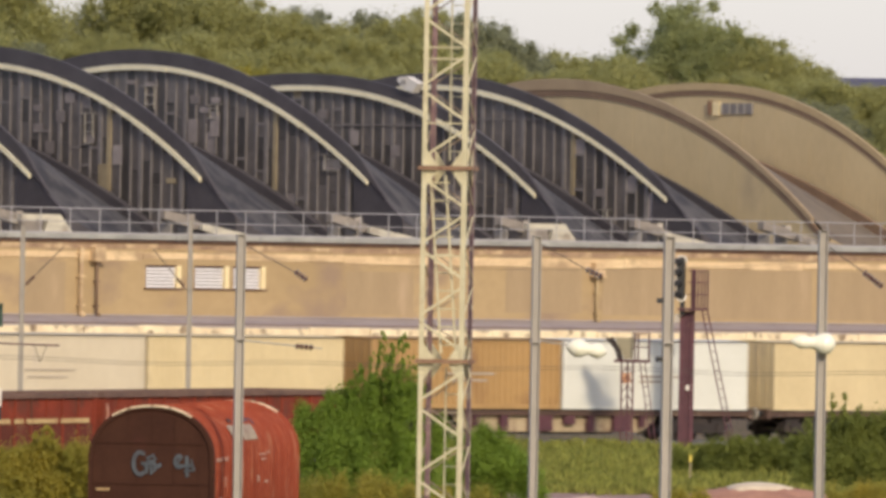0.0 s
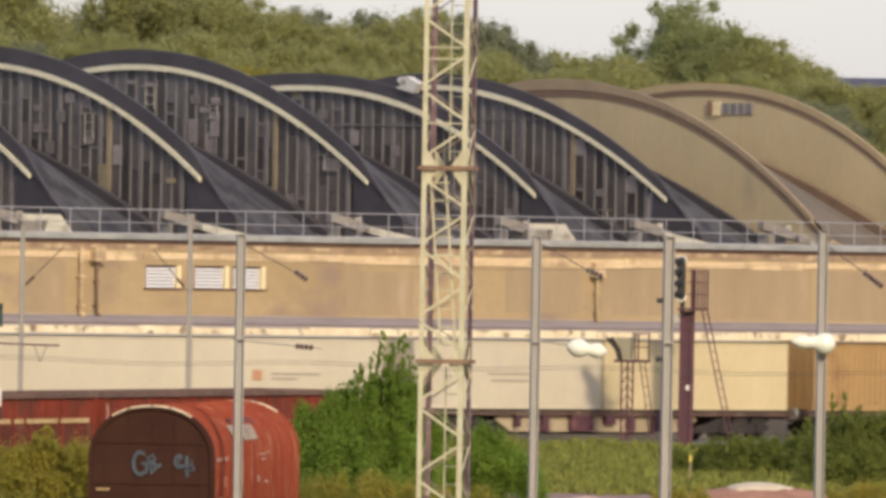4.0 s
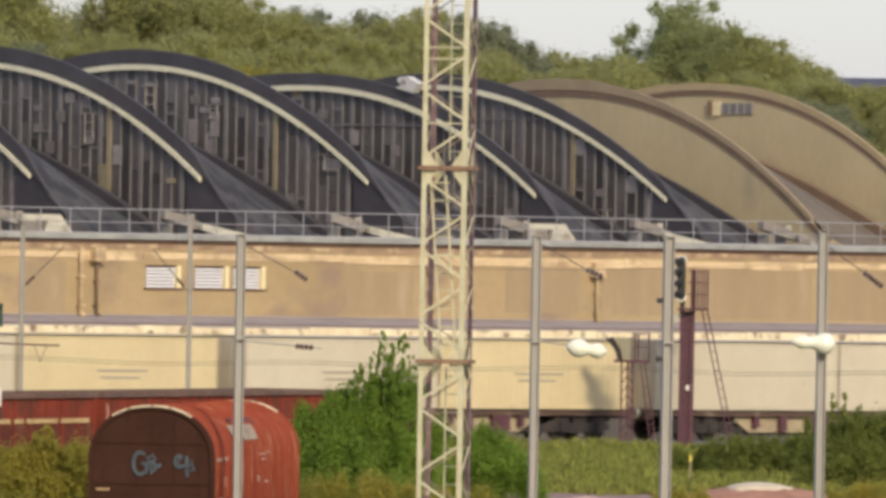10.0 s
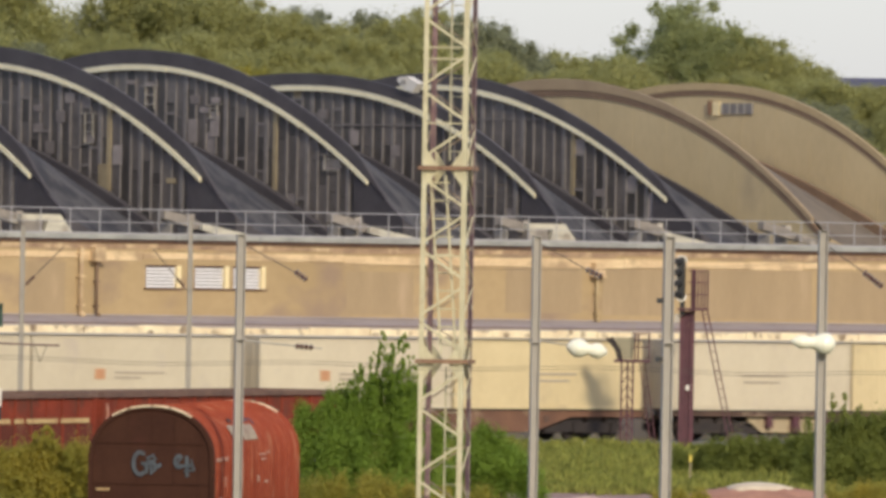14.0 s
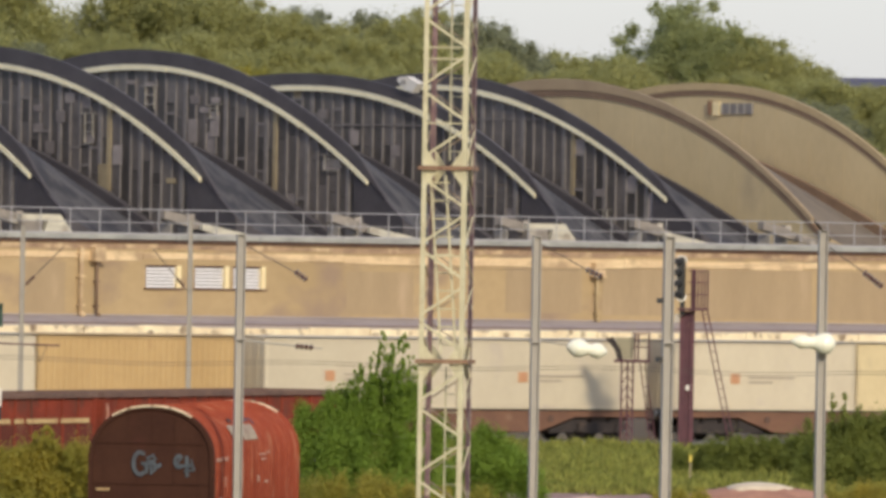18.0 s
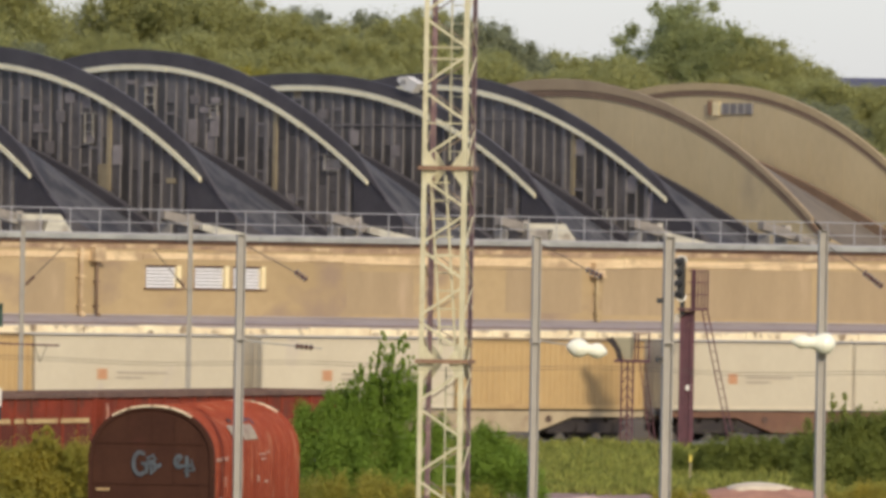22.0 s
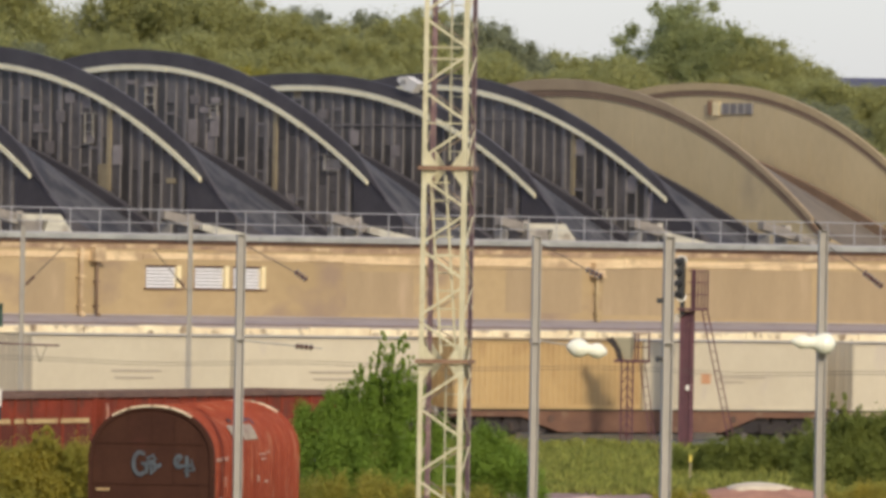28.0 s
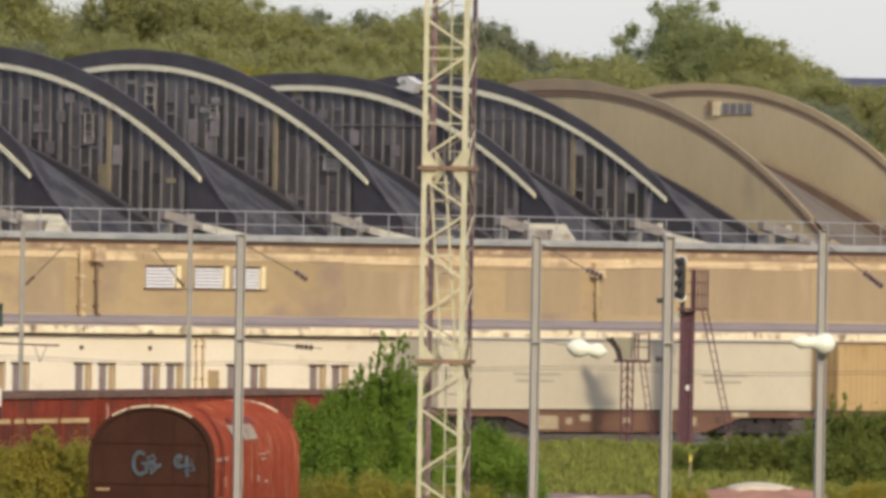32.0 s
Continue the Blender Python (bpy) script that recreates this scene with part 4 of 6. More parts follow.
def motions():
    for ob, shift in MOVERS:
        walk(ob, [(t, pose(train_at(t) + shift, 0, 0)) for t in TRAIN_ROWS])
        if ob.name.startswith("flat_wagon"):
            for ws in [c for c in ob.children if c.name.startswith("wheelset")]:
                x = ws.location.x
                walk(ws, [(k / 10, pose(x, 0, 0.46, 0, math.degrees((train_at(k / 10) + shift) / 0.46), 0)) for k in range(321)])


# ---- yard things ----
def facing(a, b, z, turn=0.0):
    """A pose in the yard whose x axis runs to the right across the sight line, turned by so many degrees."""
    return Matrix.Translation(yard(a, b, z)) @ pose(0, 0, 0, 0, 0, -40 + turn)


def lathe(p, q, prof, n=14):
    """One closed turned body along p to q; prof holds (metres along the axis, radius)."""
    p, q = Vector(p), Vector(q)
    d = (q - p).normalized()
    u = d.cross(Vector((0, 0, 1))).normalized()
    v = u.cross(d)
    bm = B()
    rings = [[bm.verts.new(p + d * s + (u * math.cos(t) + v * math.sin(t)) * r) for t in (k * math.tau / n for k in range(n))] for s, r in prof]
    bm.faces.new(rings[0])
    bm.faces.new(rings[-1][::-1])
    for a, b in zip(rings, rings[1:]):
        for k in range(n):
            bm.faces.new((a[k], a[(k + 1) % n], b[(k + 1) % n], b[k]))
    bmesh.ops.recalc_face_normals(bm, faces=bm.faces)
    return bm


def insulator(p, q, r, material, parent, name="insulator", label=""):
    """A string of discs from p to q."""
    size = (Vector(q) - Vector(p)).length
    n = max(3, int(size / 0.09))
    prof = []
    for k in range(n):
        s, e = size * k / n, size / n
        prof += [(s, r * 0.35), (s + 0.28 * e, r * 0.4), (s + 0.32 * e, r), (s + 0.5 * e, r * 0.92), (s + 0.78 * e, r * 0.5)]
    prof.append((size, r * 0.35))
    return part(name, lathe(p, q, prof, 12), material, parent, label)


def glint_lobes(p, q, radii, parent):
    """A white strain insulator, its sun glare built as thick lobes of several sizes, given by radii at even steps."""
    e = (Vector(q) - Vector(p)).length / (len(radii) - 1)
    prof = [(e * (k + u), (r + (v - r) * u) * q) for k, (r, v) in enumerate(zip(radii, radii[1:])) for u, q in ((0.0, 0.93), (0.5, 1.05))] + [(e * (len(radii) - 1), radii[-1])]
    return part("insulator", lathe(p, q, prof, 20), GLINTWHITE, parent, "white insulator with its sun glint built as thick lobes", smooth=True)


def mast(a, b, top, width, label, group):
    g = ground_z(b)
    m = thing("catenary_mast", label, "mast", group, at=facing(a, b, g, 12))
    h = top - g
    w = width / 2
    for x in (-w, w - 0.025):
        part("flange", box(B(), x, x + 0.025, -w * 0.9, w * 0.9, 0.28, h), GALV, m)
    part("web", box(B(), -w + 0.028, w - 0.028, -0.012, 0.012, 0.28, h), GALV, m)
    part("cap_plate", box(B(), -w - 0.01, w + 0.01, -w, w, h + 0.002, h + 0.02), GALV, m)
    part("base_plate", box(B(), -w * 1.9, w * 1.9, -w * 1.9, w * 1.9, 0.25, 0.278), GALV, m)
    part("footing", box(B(), -0.38, 0.38, -0.38, 0.38, -0.1, 0.248), SLEEPER, m)
    part("collar", box(B(), -w - 0.02, w + 0.02, -w - 0.02, w + 0.02, h * 0.7, h * 0.7 + 0.04), GALV, m)
    return m, g


def sagging(pts, r):
    """One continuous round wire through points."""
    bm = B()
    rings = [[bm.verts.new(p + Vector((0, 0, r * math.cos(t))) + AHEAD * (r * math.sin(t))) for t in (k * math.tau / 5 for k in range(5))] for p in pts]
    for a, b in zip(rings, rings[1:]):
        for k in range(5):
            bm.faces.new((a[k], a[(k + 1) % 5], b[(k + 1) % 5], b[k]))
    return bm


def build_masts():
    g1, g2 = "near catenary masts", "far catenary masts"
    lab = "tall grey galvanised catenary mast with insulated bracket"
    # near row
    m, g = mast(-4.82, 285, 7.35, 0.205, lab, g1)
    part("stay", tube(B(), (0.13, 0, 7.1 - g), (1.35, 0, 6.47 - g), 0.014), WIRE, m)
    insulator((1.32, 0, 6.5 - g), (1.62, 0, 6.3 - g), 0.085, PORCELAIN, m, label="brown porcelain insulator")
    part("strut", tube(B(), (0.13, 0, 4.83 - g), (1.4, 0, 4.72 - g), 0.02), GALV, m)
    insulator((1.36, 0, 4.72 - g), (1.8, 0, 4.69 - g), 0.085, PORCELAIN, m, label="brown porcelain insulator")
    part("registration_arm", tube(B(), (1.8, 0, 4.69 - g), (2.02, 0, 4.67 - g), 0.014), GALV, m)
    m, g = mast(2.24, 285, 7.43, 0.2, lab, g1)
    part("stay", tube(B(), (0.13, 0, 7.25 - g), (1.25, 0, 6.66 - g), 0.014), WIRE, m)
    insulator((1.22, 0, 6.68 - g), (1.62, 0, 6.5 - g), 0.085, PORCELAIN, m, label="brown porcelain insulator")
    part("strut", tube(B(), (0.13, 0, 4.95 - g), (0.86, 0, 4.85 - g), 0.02), GALV, m)
    glint_lobes((0.78, 0, 4.83 - g), (1.76, 0, 4.7 - g), (0.05, 0.15, 0.2, 0.235, 0.22, 0.2, 0.14, 0.13, 0.17, 0.19, 0.18, 0.12, 0.04), m)
    m, g = mast(5.4, 285, 7.48, 0.24, "tall grey galvanised catenary mast beside the signals", g1)
    for z in (5.9, 4.5):
        part("clamp", box(B(), -0.26, -0.122, -0.1, 0.1, z - g, z - g + 0.12), BLACK, m)
    m, g = mast(8.6, 270, 7.66, 0.2, "pale grey galvanised catenary mast among bushes", g1)
    part("stay", tube(B(), (0.14, 0, 7.3 - g), (1.0, 0, 6.72 - g), 0.014), WIRE, m)
    insulator((0.95, 0, 6.75 - g), (1.4, 0, 6.42 - g), 0.085, PORCELAIN, m, label="brown porcelain insulator")
    glint_lobes((-0.78, -0.3, 5.17 - g), (0.25, -0.3, 5.11 - g), (0.03, 0.09, 0.14, 0.16, 0.15, 0.13, 0.14, 0.19, 0.235, 0.25, 0.24, 0.18, 0.05), m)
    part("strut", tube(B(), (-0.5, -0.3, 5.12 - g), (0.2, -0.3, 5.12 - g), 0.03), GALV, m)
    part("strut", tube(B(), (0.05, -0.3, 5.12 - g), (0.05, -0.1, 5.12 - g), 0.03), GALV, m)
    # far row by the through track
    lab = "slim grey catenary mast beside the through track"
    m, g = mast(-8.78, 415, 7.88, 0.15, lab, g2)
    part("stay", tube(B(), (-0.1, 0, 5.45 - g), (-1.32, 0, 6.86 - g), 0.018), WIRE, m)
    insulator((-0.22, 0, 5.58 - g), (-0.46, 0, 5.86 - g), 0.075, PORCELAIN, m, label="brown porcelain insulator")
    m, g = mast(-14.61, 415, 7.6, 0.15, lab, g2)
    part("stay", tube(B(), (0.1, 0, 5.5 - g), (1.42, 0, 6.86 - g), 0.018), WIRE, m)
    insulator((0.14, 0, 5.55 - g), (0.42, 0, 5.84 - g), 0.075, PORCELAIN, m, label="brown porcelain insulator")
    part("bracket_arm", tube(B(), (-1.2, 0, 3.5 - g), (1.35, 0, 3.44 - g), 0.03), MAROON, m)
    for s in (-1, 1):
        part("dropper", tube(B(), (0.68, 0, 2.85 - g), (0.68 + 0.22 * s, 0, 3.44 - g), 0.014), WIRE, m)
    # contact wires over the near sidings
    for z, b in ((4.27, 285.4), (4.22, 287)):
        w = thing("contact_wire", "thin tarnished contact wire spanning the sidings", "wire", "contact wires")
        n = 24
        pts = [yard(-14 + 30 * k / n, b, z + 0.1 * math.sin(k * 0.55) ** 2 - 0.04 * (z < 4.25)) for k in range(n + 1)]
        part("wire", sagging(pts, 0.006), WIRE, w)
    # the mast stays of the through track hang from a messenger wire
    w = thing("messenger_wire", "thin sagging messenger wire over the through track", "wire", "contact wires")
    pts = [yard(-10.1 + 24 * k / 20, 415, 6.86 - 0.5 * math.sin(math.pi * k / 20)) for k in range(21)]
    part("wire", sagging(pts, 0.006), WIRE, w)


def build_pylon():
    g = ground_z(315)
    p = thing("lattice_pylon", "tall square lattice pylon in flaking cream paint with an inner ladder", "pylon", at=facing(0.11, 315, g, -11))
    s = 0.6
    sect = [0.0, 5.12, 10.22, 15.4]
    corners = ((-s, -s), (s, -s), (s, s), (-s, s))
    for j in range(3):
        z0, z1 = sect[j] + 0.06, sect[j + 1] - 0.06
        for cx, cy in corners:
            bm = B()
            sx, sy = (1 if cx < 0 else -1), (1 if cy < 0 else -1)
            box(bm, *sorted((cx, cx + sx * 0.13)), *sorted((cy, cy + sy * 0.02)), z0, z1)
            box(bm, *sorted((cx, cx + sx * 0.02)), *sorted((cy + sy * 0.0205, cy + sy * 0.13)), z0, z1)
            # rear legs: rust plus the shade of the unlit side, both in colour
            part("leg", bm, SHADEDRUST if cy > 0 else PYLON, p, "purple-brown rusted rear leg, its shade in the colour" if cy > 0 else "")
        n = 5
        for f in range(4):
            (ax, ay), (bx, by) = corners[f], corners[(f + 1) % 4]
            for k in range(n):
                lo, hi = z0 + 0.12 + (z1 - z0 - 0.24) * k / n, z0 + 0.12 + (z1 - z0 - 0.24) * (k + 1) / n
                u, v = ((ax, ay), (bx, by)) if (k + j + f // 2) % 2 == 0 else ((bx, by), (ax, ay))
                sh = 0.985
                # braces of the rear and left faces take the duller cream
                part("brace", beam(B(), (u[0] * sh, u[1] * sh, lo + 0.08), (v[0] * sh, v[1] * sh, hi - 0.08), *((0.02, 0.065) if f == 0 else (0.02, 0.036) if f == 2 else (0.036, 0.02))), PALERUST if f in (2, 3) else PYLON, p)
            # corner gussets at both ends of the section
            for (ex, ey), (fx, fy) in (((ax, ay), (bx, by)), ((bx, by), (ax, ay))):
                dx, dy = (fx - ex) / (2 * s), (fy - ey) / (2 * s)
                for z, d in ((z1, -1), (z0, 1)):
                    ins = Vector((-(ex + fx) / 2, -(ey + fy) / 2, 0)).normalized() * 0.025
                    A = Vector((ex, ey, z)) + ins
                    bm = B()
                    tri = [A + Vector((dx * 0.13, dy * 0.13, 0)), A + Vector((dx * 0.42, dy * 0.42, 0)), A + Vector((dx * 0.13, dy * 0.13, d * 0.42))]
                    v1, v2 = [bm.verts.new(t) for t in tri], [bm.verts.new(t + ins * 0.6) for t in tri]
                    bm.faces.new(v1)
                    bm.faces.new(v2[::-1])
                    for k in range(3):
                        bm.faces.new((v1[k], v1[(k + 1) % 3], v2[(k + 1) % 3], v2[k]))
                    part("gusset", bm, PYLON, p)
    for z in sect:
        for f in range(4):
            (ax, ay), (bx, by) = corners[f], corners[(f + 1) % 4]
            k = 1.13
            part("flange_bar", beam(B(), (ax * k, ay * k, z), (bx * k * (0.88 if f % 2 else 1), by * k * (0.88 if f % 2 == 0 else 1), z), 0.12, 0.1), RUSTFLANGE, p, "rusty joint flange")
    # ladders lean a little inside each section
    for j in range(3):
        z0, z1 = sect[j] + 0.2, sect[j + 1] - 0.15
        x0, x1 = (0.16, -0.2) if j == 1 else (0.22, 0.22)
        back = -0.4 if j == 1 else 0.05
        w = 0.055 if j == 1 else 0.04
        ld = part("ladder_rail", beam(B(), (x0 - 0.2, back, z0), (x1 - 0.2, back, z1), w), PYLON, p)
        part("ladder_rail", beam(B(), (x0 + 0.2, back, z0), (x1 + 0.2, back, z1), w), PYLON, p)
        n = 10
        for k in range(n):
            f = (k + 0.5) / n
            x, z = x0 + (x1 - x0) * f, z0 + (z1 - z0) * f
            part("rung", tube(B(), (x - 0.24, back, z), (x + 0.3, back, z), 0.4 * w, n=6), PYLON, p)
    for z in (7.9, 13.1, 13.4, 11.4):
        part("rest_bar", beam(B(), (-0.57, -0.5, z), (0.57, -0.5, z), 0.04), PYLON, p)


def beside_track(a, b, g):
    """Foot of a signal four metres before the through track, sunk a little into the bank; signals stand a size larger than the yard's own parts."""
    return facing(a, b, 1.037 * g - 0.262) @ Matrix.Scale(1.037, 4)


def build_signals():
    # tall colour-light signal
    g = ground_z(440)
    s = thing("railway_signal", "tall maroon colour-light signal with caged platform and ladder", "signal", at=beside_track(9.104, 442.8, g))
    for x in (-0.26, 0.12):
        part("upright", box(B(), x, x + 0.15, -0.09, 0.09, 0, 6.45 - g if x > 0 else 5.0 - g), MAROON, s)
    for k in range(13):
        z = 0.2 + 0.4 * k
        part("lacing", beam(B(), (-0.11, -0.06, z), (0.12, -0.06, z + 0.32 * (1 if k % 2 else 1)), 0.03), MAROON, s)
    part("column_plate", box(B(), -0.107, 0.117, -0.02, 0.02, 0.1, 4.95 - g), MAROON, s)
    part("platform", box(B(), -0.35, 0.75, -0.4, 0.4, 4.98 - g, 5.06 - g), MAROON, s)
    for x in (0.27, 0.38, 0.5, 0.61, 0.72):
        for y in (-0.37, 0.37):
            part("cage_post", tube(B(), (x, y, 5.06 - g), (x, y, 6.4 - g), 0.022, n=6), MAROON, s)
    for z in (5.55, 5.98, 6.4):
        for y in (-0.37, 0.37):
            part("cage_rail", tube(B(), (0.0, y, z - g), (0.74, y, z - g), 0.02, n=6), MAROON, s)
        part("cage_rail", tube(B(), (0.72, -0.37, z - g), (0.72, 0.37, z - g), 0.02, n=6), MAROON, s)
    for y in (-0.17, 0.17):
        part("ladder_rail", beam(B(), (0.62 + y * 0.6, y, 5.0 - g), (1.78 + y * 0.6, y, 0.05), 0.045), MAROON, s)
    for k in range(16):
        f = (k + 0.5) / 16
        part("rung", tube(B(), (0.62 + 1.16 * f - 0.1, -0.17, (5.0 - g) * (1 - f)), (0.62 + 1.16 * f + 0.1, 0.17, (5.0 - g) * (1 - f)), 0.014, n=6), MAROON, s)
    # head: dark rounded target with a white border, and hooded lamps facing along the track
    zc, h, w = 6.12 - g, 0.83, 0.21
    rim = [(-0.24 + w * math.cos(t), zc + (h - w) * (1 if math.sin(t) >= 0 else -1) + w * math.sin(t)) for t in (k * math.tau / 40 for k in range(41))]
    inn = [(-0.24 + (x + 0.24) * 0.74, zc + (z - zc) * 0.935) for x, z in rim]
    part("target_border", strip(B(), [(x, -0.3, z) for x, z in rim], [(x, -0.3, z) for x, z in inn], (0, 0.03, 0)), WHITEPAINT, s, "white border of the signal target")
    bm = B()
    f = bm.faces.new([bm.verts.new((x, -0.288, z)) for x, z in inn[:-1]])
    r = bmesh.ops.extrude_face_region(bm, geom=[f])
    bmesh.ops.translate(bm, vec=(0, 0.03, 0), verts=[v for v in r["geom"] if isinstance(v, bmesh.types.BMVert)])
    part("target", bm, BLACK, s)
    for k in range(4):
        z = zc - 0.58 + 0.39 * k
        part("lamp_hood", tube(B(), (-0.3, -0.29, z), (-0.42, -0.52, z + 0.02), 0.11, 0.12, n=12), BLACK, s)
    part("head_bracket", box(B(), -0.28, -0.1, -0.25, -0.1, 4.8 - g, 5.9 - g), BLACK, s)
    part("small_plate", box(B(), -0.02, 0.12, -0.13, -0.11, 2.4, 2.58), WHITEPAINT, s, "small white plate")
    part("cable_box", box(B(), -0.45, -0.28, -0.15, 0.1, 4.55 - g, 4.85 - g), GREYMETAL, s)
    # low signal with a lattice column, seen from its side
    s = thing("railway_signal", "low rusty lattice signal post with platform, cage and side ladder", "signal", at=beside_track(6.865, 440.74, g))
    for x in (-0.22, 0.0, 0.19):
        part("upright", box(B(), x, x + 0.06, -0.15, 0.15, 0, 3.1 - g), MAROON, s)
    for k in range(9):
        z = 0.25 + 0.34 * k
        part("lacing", beam(B(), (-0.18, -0.16, z), (0.03, -0.16, z + 0.3), 0.035), MAROON, s)
        part("lacing", beam(B(), (0.21, -0.16, z), (0.04, -0.16, z + 0.3), 0.035), MAROON, s)
    part("platform", box(B(), -0.45, 0.82, -0.4, 0.4, 3.1 - g, 3.2 - g), MAROON, s)
    part("signal_head", strip(B(), [(-0.34, -0.2, 3.2 - g), (-0.44, -0.2, 3.55 - g), (-0.76, -0.2, 3.92 - g)], [(-0.12, -0.2, 3.2 - g), (-0.26, -0.2, 3.6 - g), (-0.5, -0.2, 4.0 - g)], (0, 0.4, 0)), UNDER, s, "dark hooded signal head seen from the side")
    part("head_shield", strip(B(), [(-0.1, -0.1, 3.22 - g), (0.2, -0.1, 3.22 - g)], [(-0.44, -0.1, 3.98 - g), (0.26, -0.1, 3.98 - g)], (0, 0.04, 0)), OLIVEPLATE, s, "dull olive-grey backing plate")
    part("lamp_bracket", tube(B(), (0.22, 0.0, 3.9 - g), (0.22, 0.0, 4.42 - g), 0.025, n=6), GALV, s)
    for x in (0.28, 0.4, 0.78):
        part("cage_post", tube(B(), (x, -0.37, 3.2 - g), (x, -0.37, 4.15 - g), 0.024, n=6), MAROON, s)
        part("cage_post", tube(B(), (x, 0.37, 3.2 - g), (x, 0.37, 4.15 - g), 0.024, n=6), MAROON, s)
    for z in (3.65, 4.13):
        part("cage_rail", tube(B(), (0.2, -0.37, z - g), (0.8, -0.37, z - g), 0.02, n=6), MAROON, s)
        part("cage_rail", tube(B(), (0.2, 0.37, z - g), (0.8, 0.37, z - g), 0.02, n=6), MAROON, s)
    for y in (-0.16, 0.16):
        part("ladder_rail", beam(B(), (0.55 + y * 0.6, y, 3.1 - g), (1.05 + y * 0.6, y, 0.05), 0.04), MAROON, s)
    for k in range(10):
        f = (k + 0.5) / 10
        part("rung", tube(B(), (0.45 + 0.5 * f, -0.16, (3.1 - g) * (1 - f)), (0.65 + 0.5 * f, 0.16, (3.1 - g) * (1 - f)), 0.014, n=6), MAROON, s)


def build_shunting_signal():
    """Low post at the edge of the yard with a dark green lamp case and a chequered plate."""
    g = ground_z(300)
    p = thing("shunting_signal", "slim post with a dark green lamp case and white-and-black plate", "signal", at=facing(-11.2, 300, g))
    part("post", tube(B(), (0, 0, -0.1), (0, 0, 5.0 - g), 0.045, n=10), GALV, p, smooth=True)
    part("lamp_case", box(B(), -0.17, 0.17, -0.16, -0.048, 4.95 - g, 5.5 - g), GREENCASE, p, "dark green lamp case")
    part("hood", box(B(), -0.19, 0.19, -0.3, -0.05, 5.503 - g, 5.53 - g), GREENCASE, p)
    part("plate", box(B(), -0.17, 0.17, -0.08, -0.048, 2.95 - g, 3.4 - g), WHITEPAINT, p, "white plate")
    part("plate", box(B(), -0.17, 0.17, -0.08, -0.048, 2.6 - g, 2.947 - g), BLACK, p, "black plate")


def wheels_under(w, xs, z, gauge=0.7525):
    for x in xs:
        bm = tube(B(), (x, -0.9, z + 0.46), (x, 0.9, z + 0.46), 0.08)
        ax = part("axle", bm, UNDER, w)
        for y in (-gauge, gauge):
            part("wheel", tube(B(), (x, y - 0.065, z + 0.46), (x, y + 0.065, z + 0.46), 0.46, n=20), UNDER, ax)


def hood_profile(w, side, top, n=26):
    pts = [(-w, 1.0)]
    for k in range(n + 1):
        t = math.pi * (1 - k / n)
        c, s = math.cos(t), math.sin(t)
        pts.append((w * (abs(c) ** 0.93) * (1 if c > 0 else -1), side + (top - side) * s ** 0.93))
    pts.append((w, 1.0))
    return pts


def siding(m, length, top, label):
    """A buried yard track along x of the pose m, its rail heads at the height top."""
    tr = thing("railway_track", label, "railway track", "yard sidings", at=m)
    for y in (-0.7525, 0.7525):
        bm = B()
        box(bm, -6, length + 6, y - 0.035, y + 0.035, top - 0.04, top)
        box(bm, -6, length + 6, y - 0.012, y + 0.012, top - 0.13, top - 0.041)
        box(bm, -6, length + 6, y - 0.065, y + 0.065, top - 0.15, top - 0.131)
        part("rail", bm, SOLEBAR, tr, "rusty rail")
    first = part("sleeper", box(B(), -0.12, 0.12, -1.2, 1.2, top - 0.24, top - 0.151), SLEEPER, tr, at=pose(-5.8, 0, 0))
    for k in range(1, int((length + 11.6) / 0.65)):
        again(first, pose(-5.8 + 0.65 * k, 0, 0))


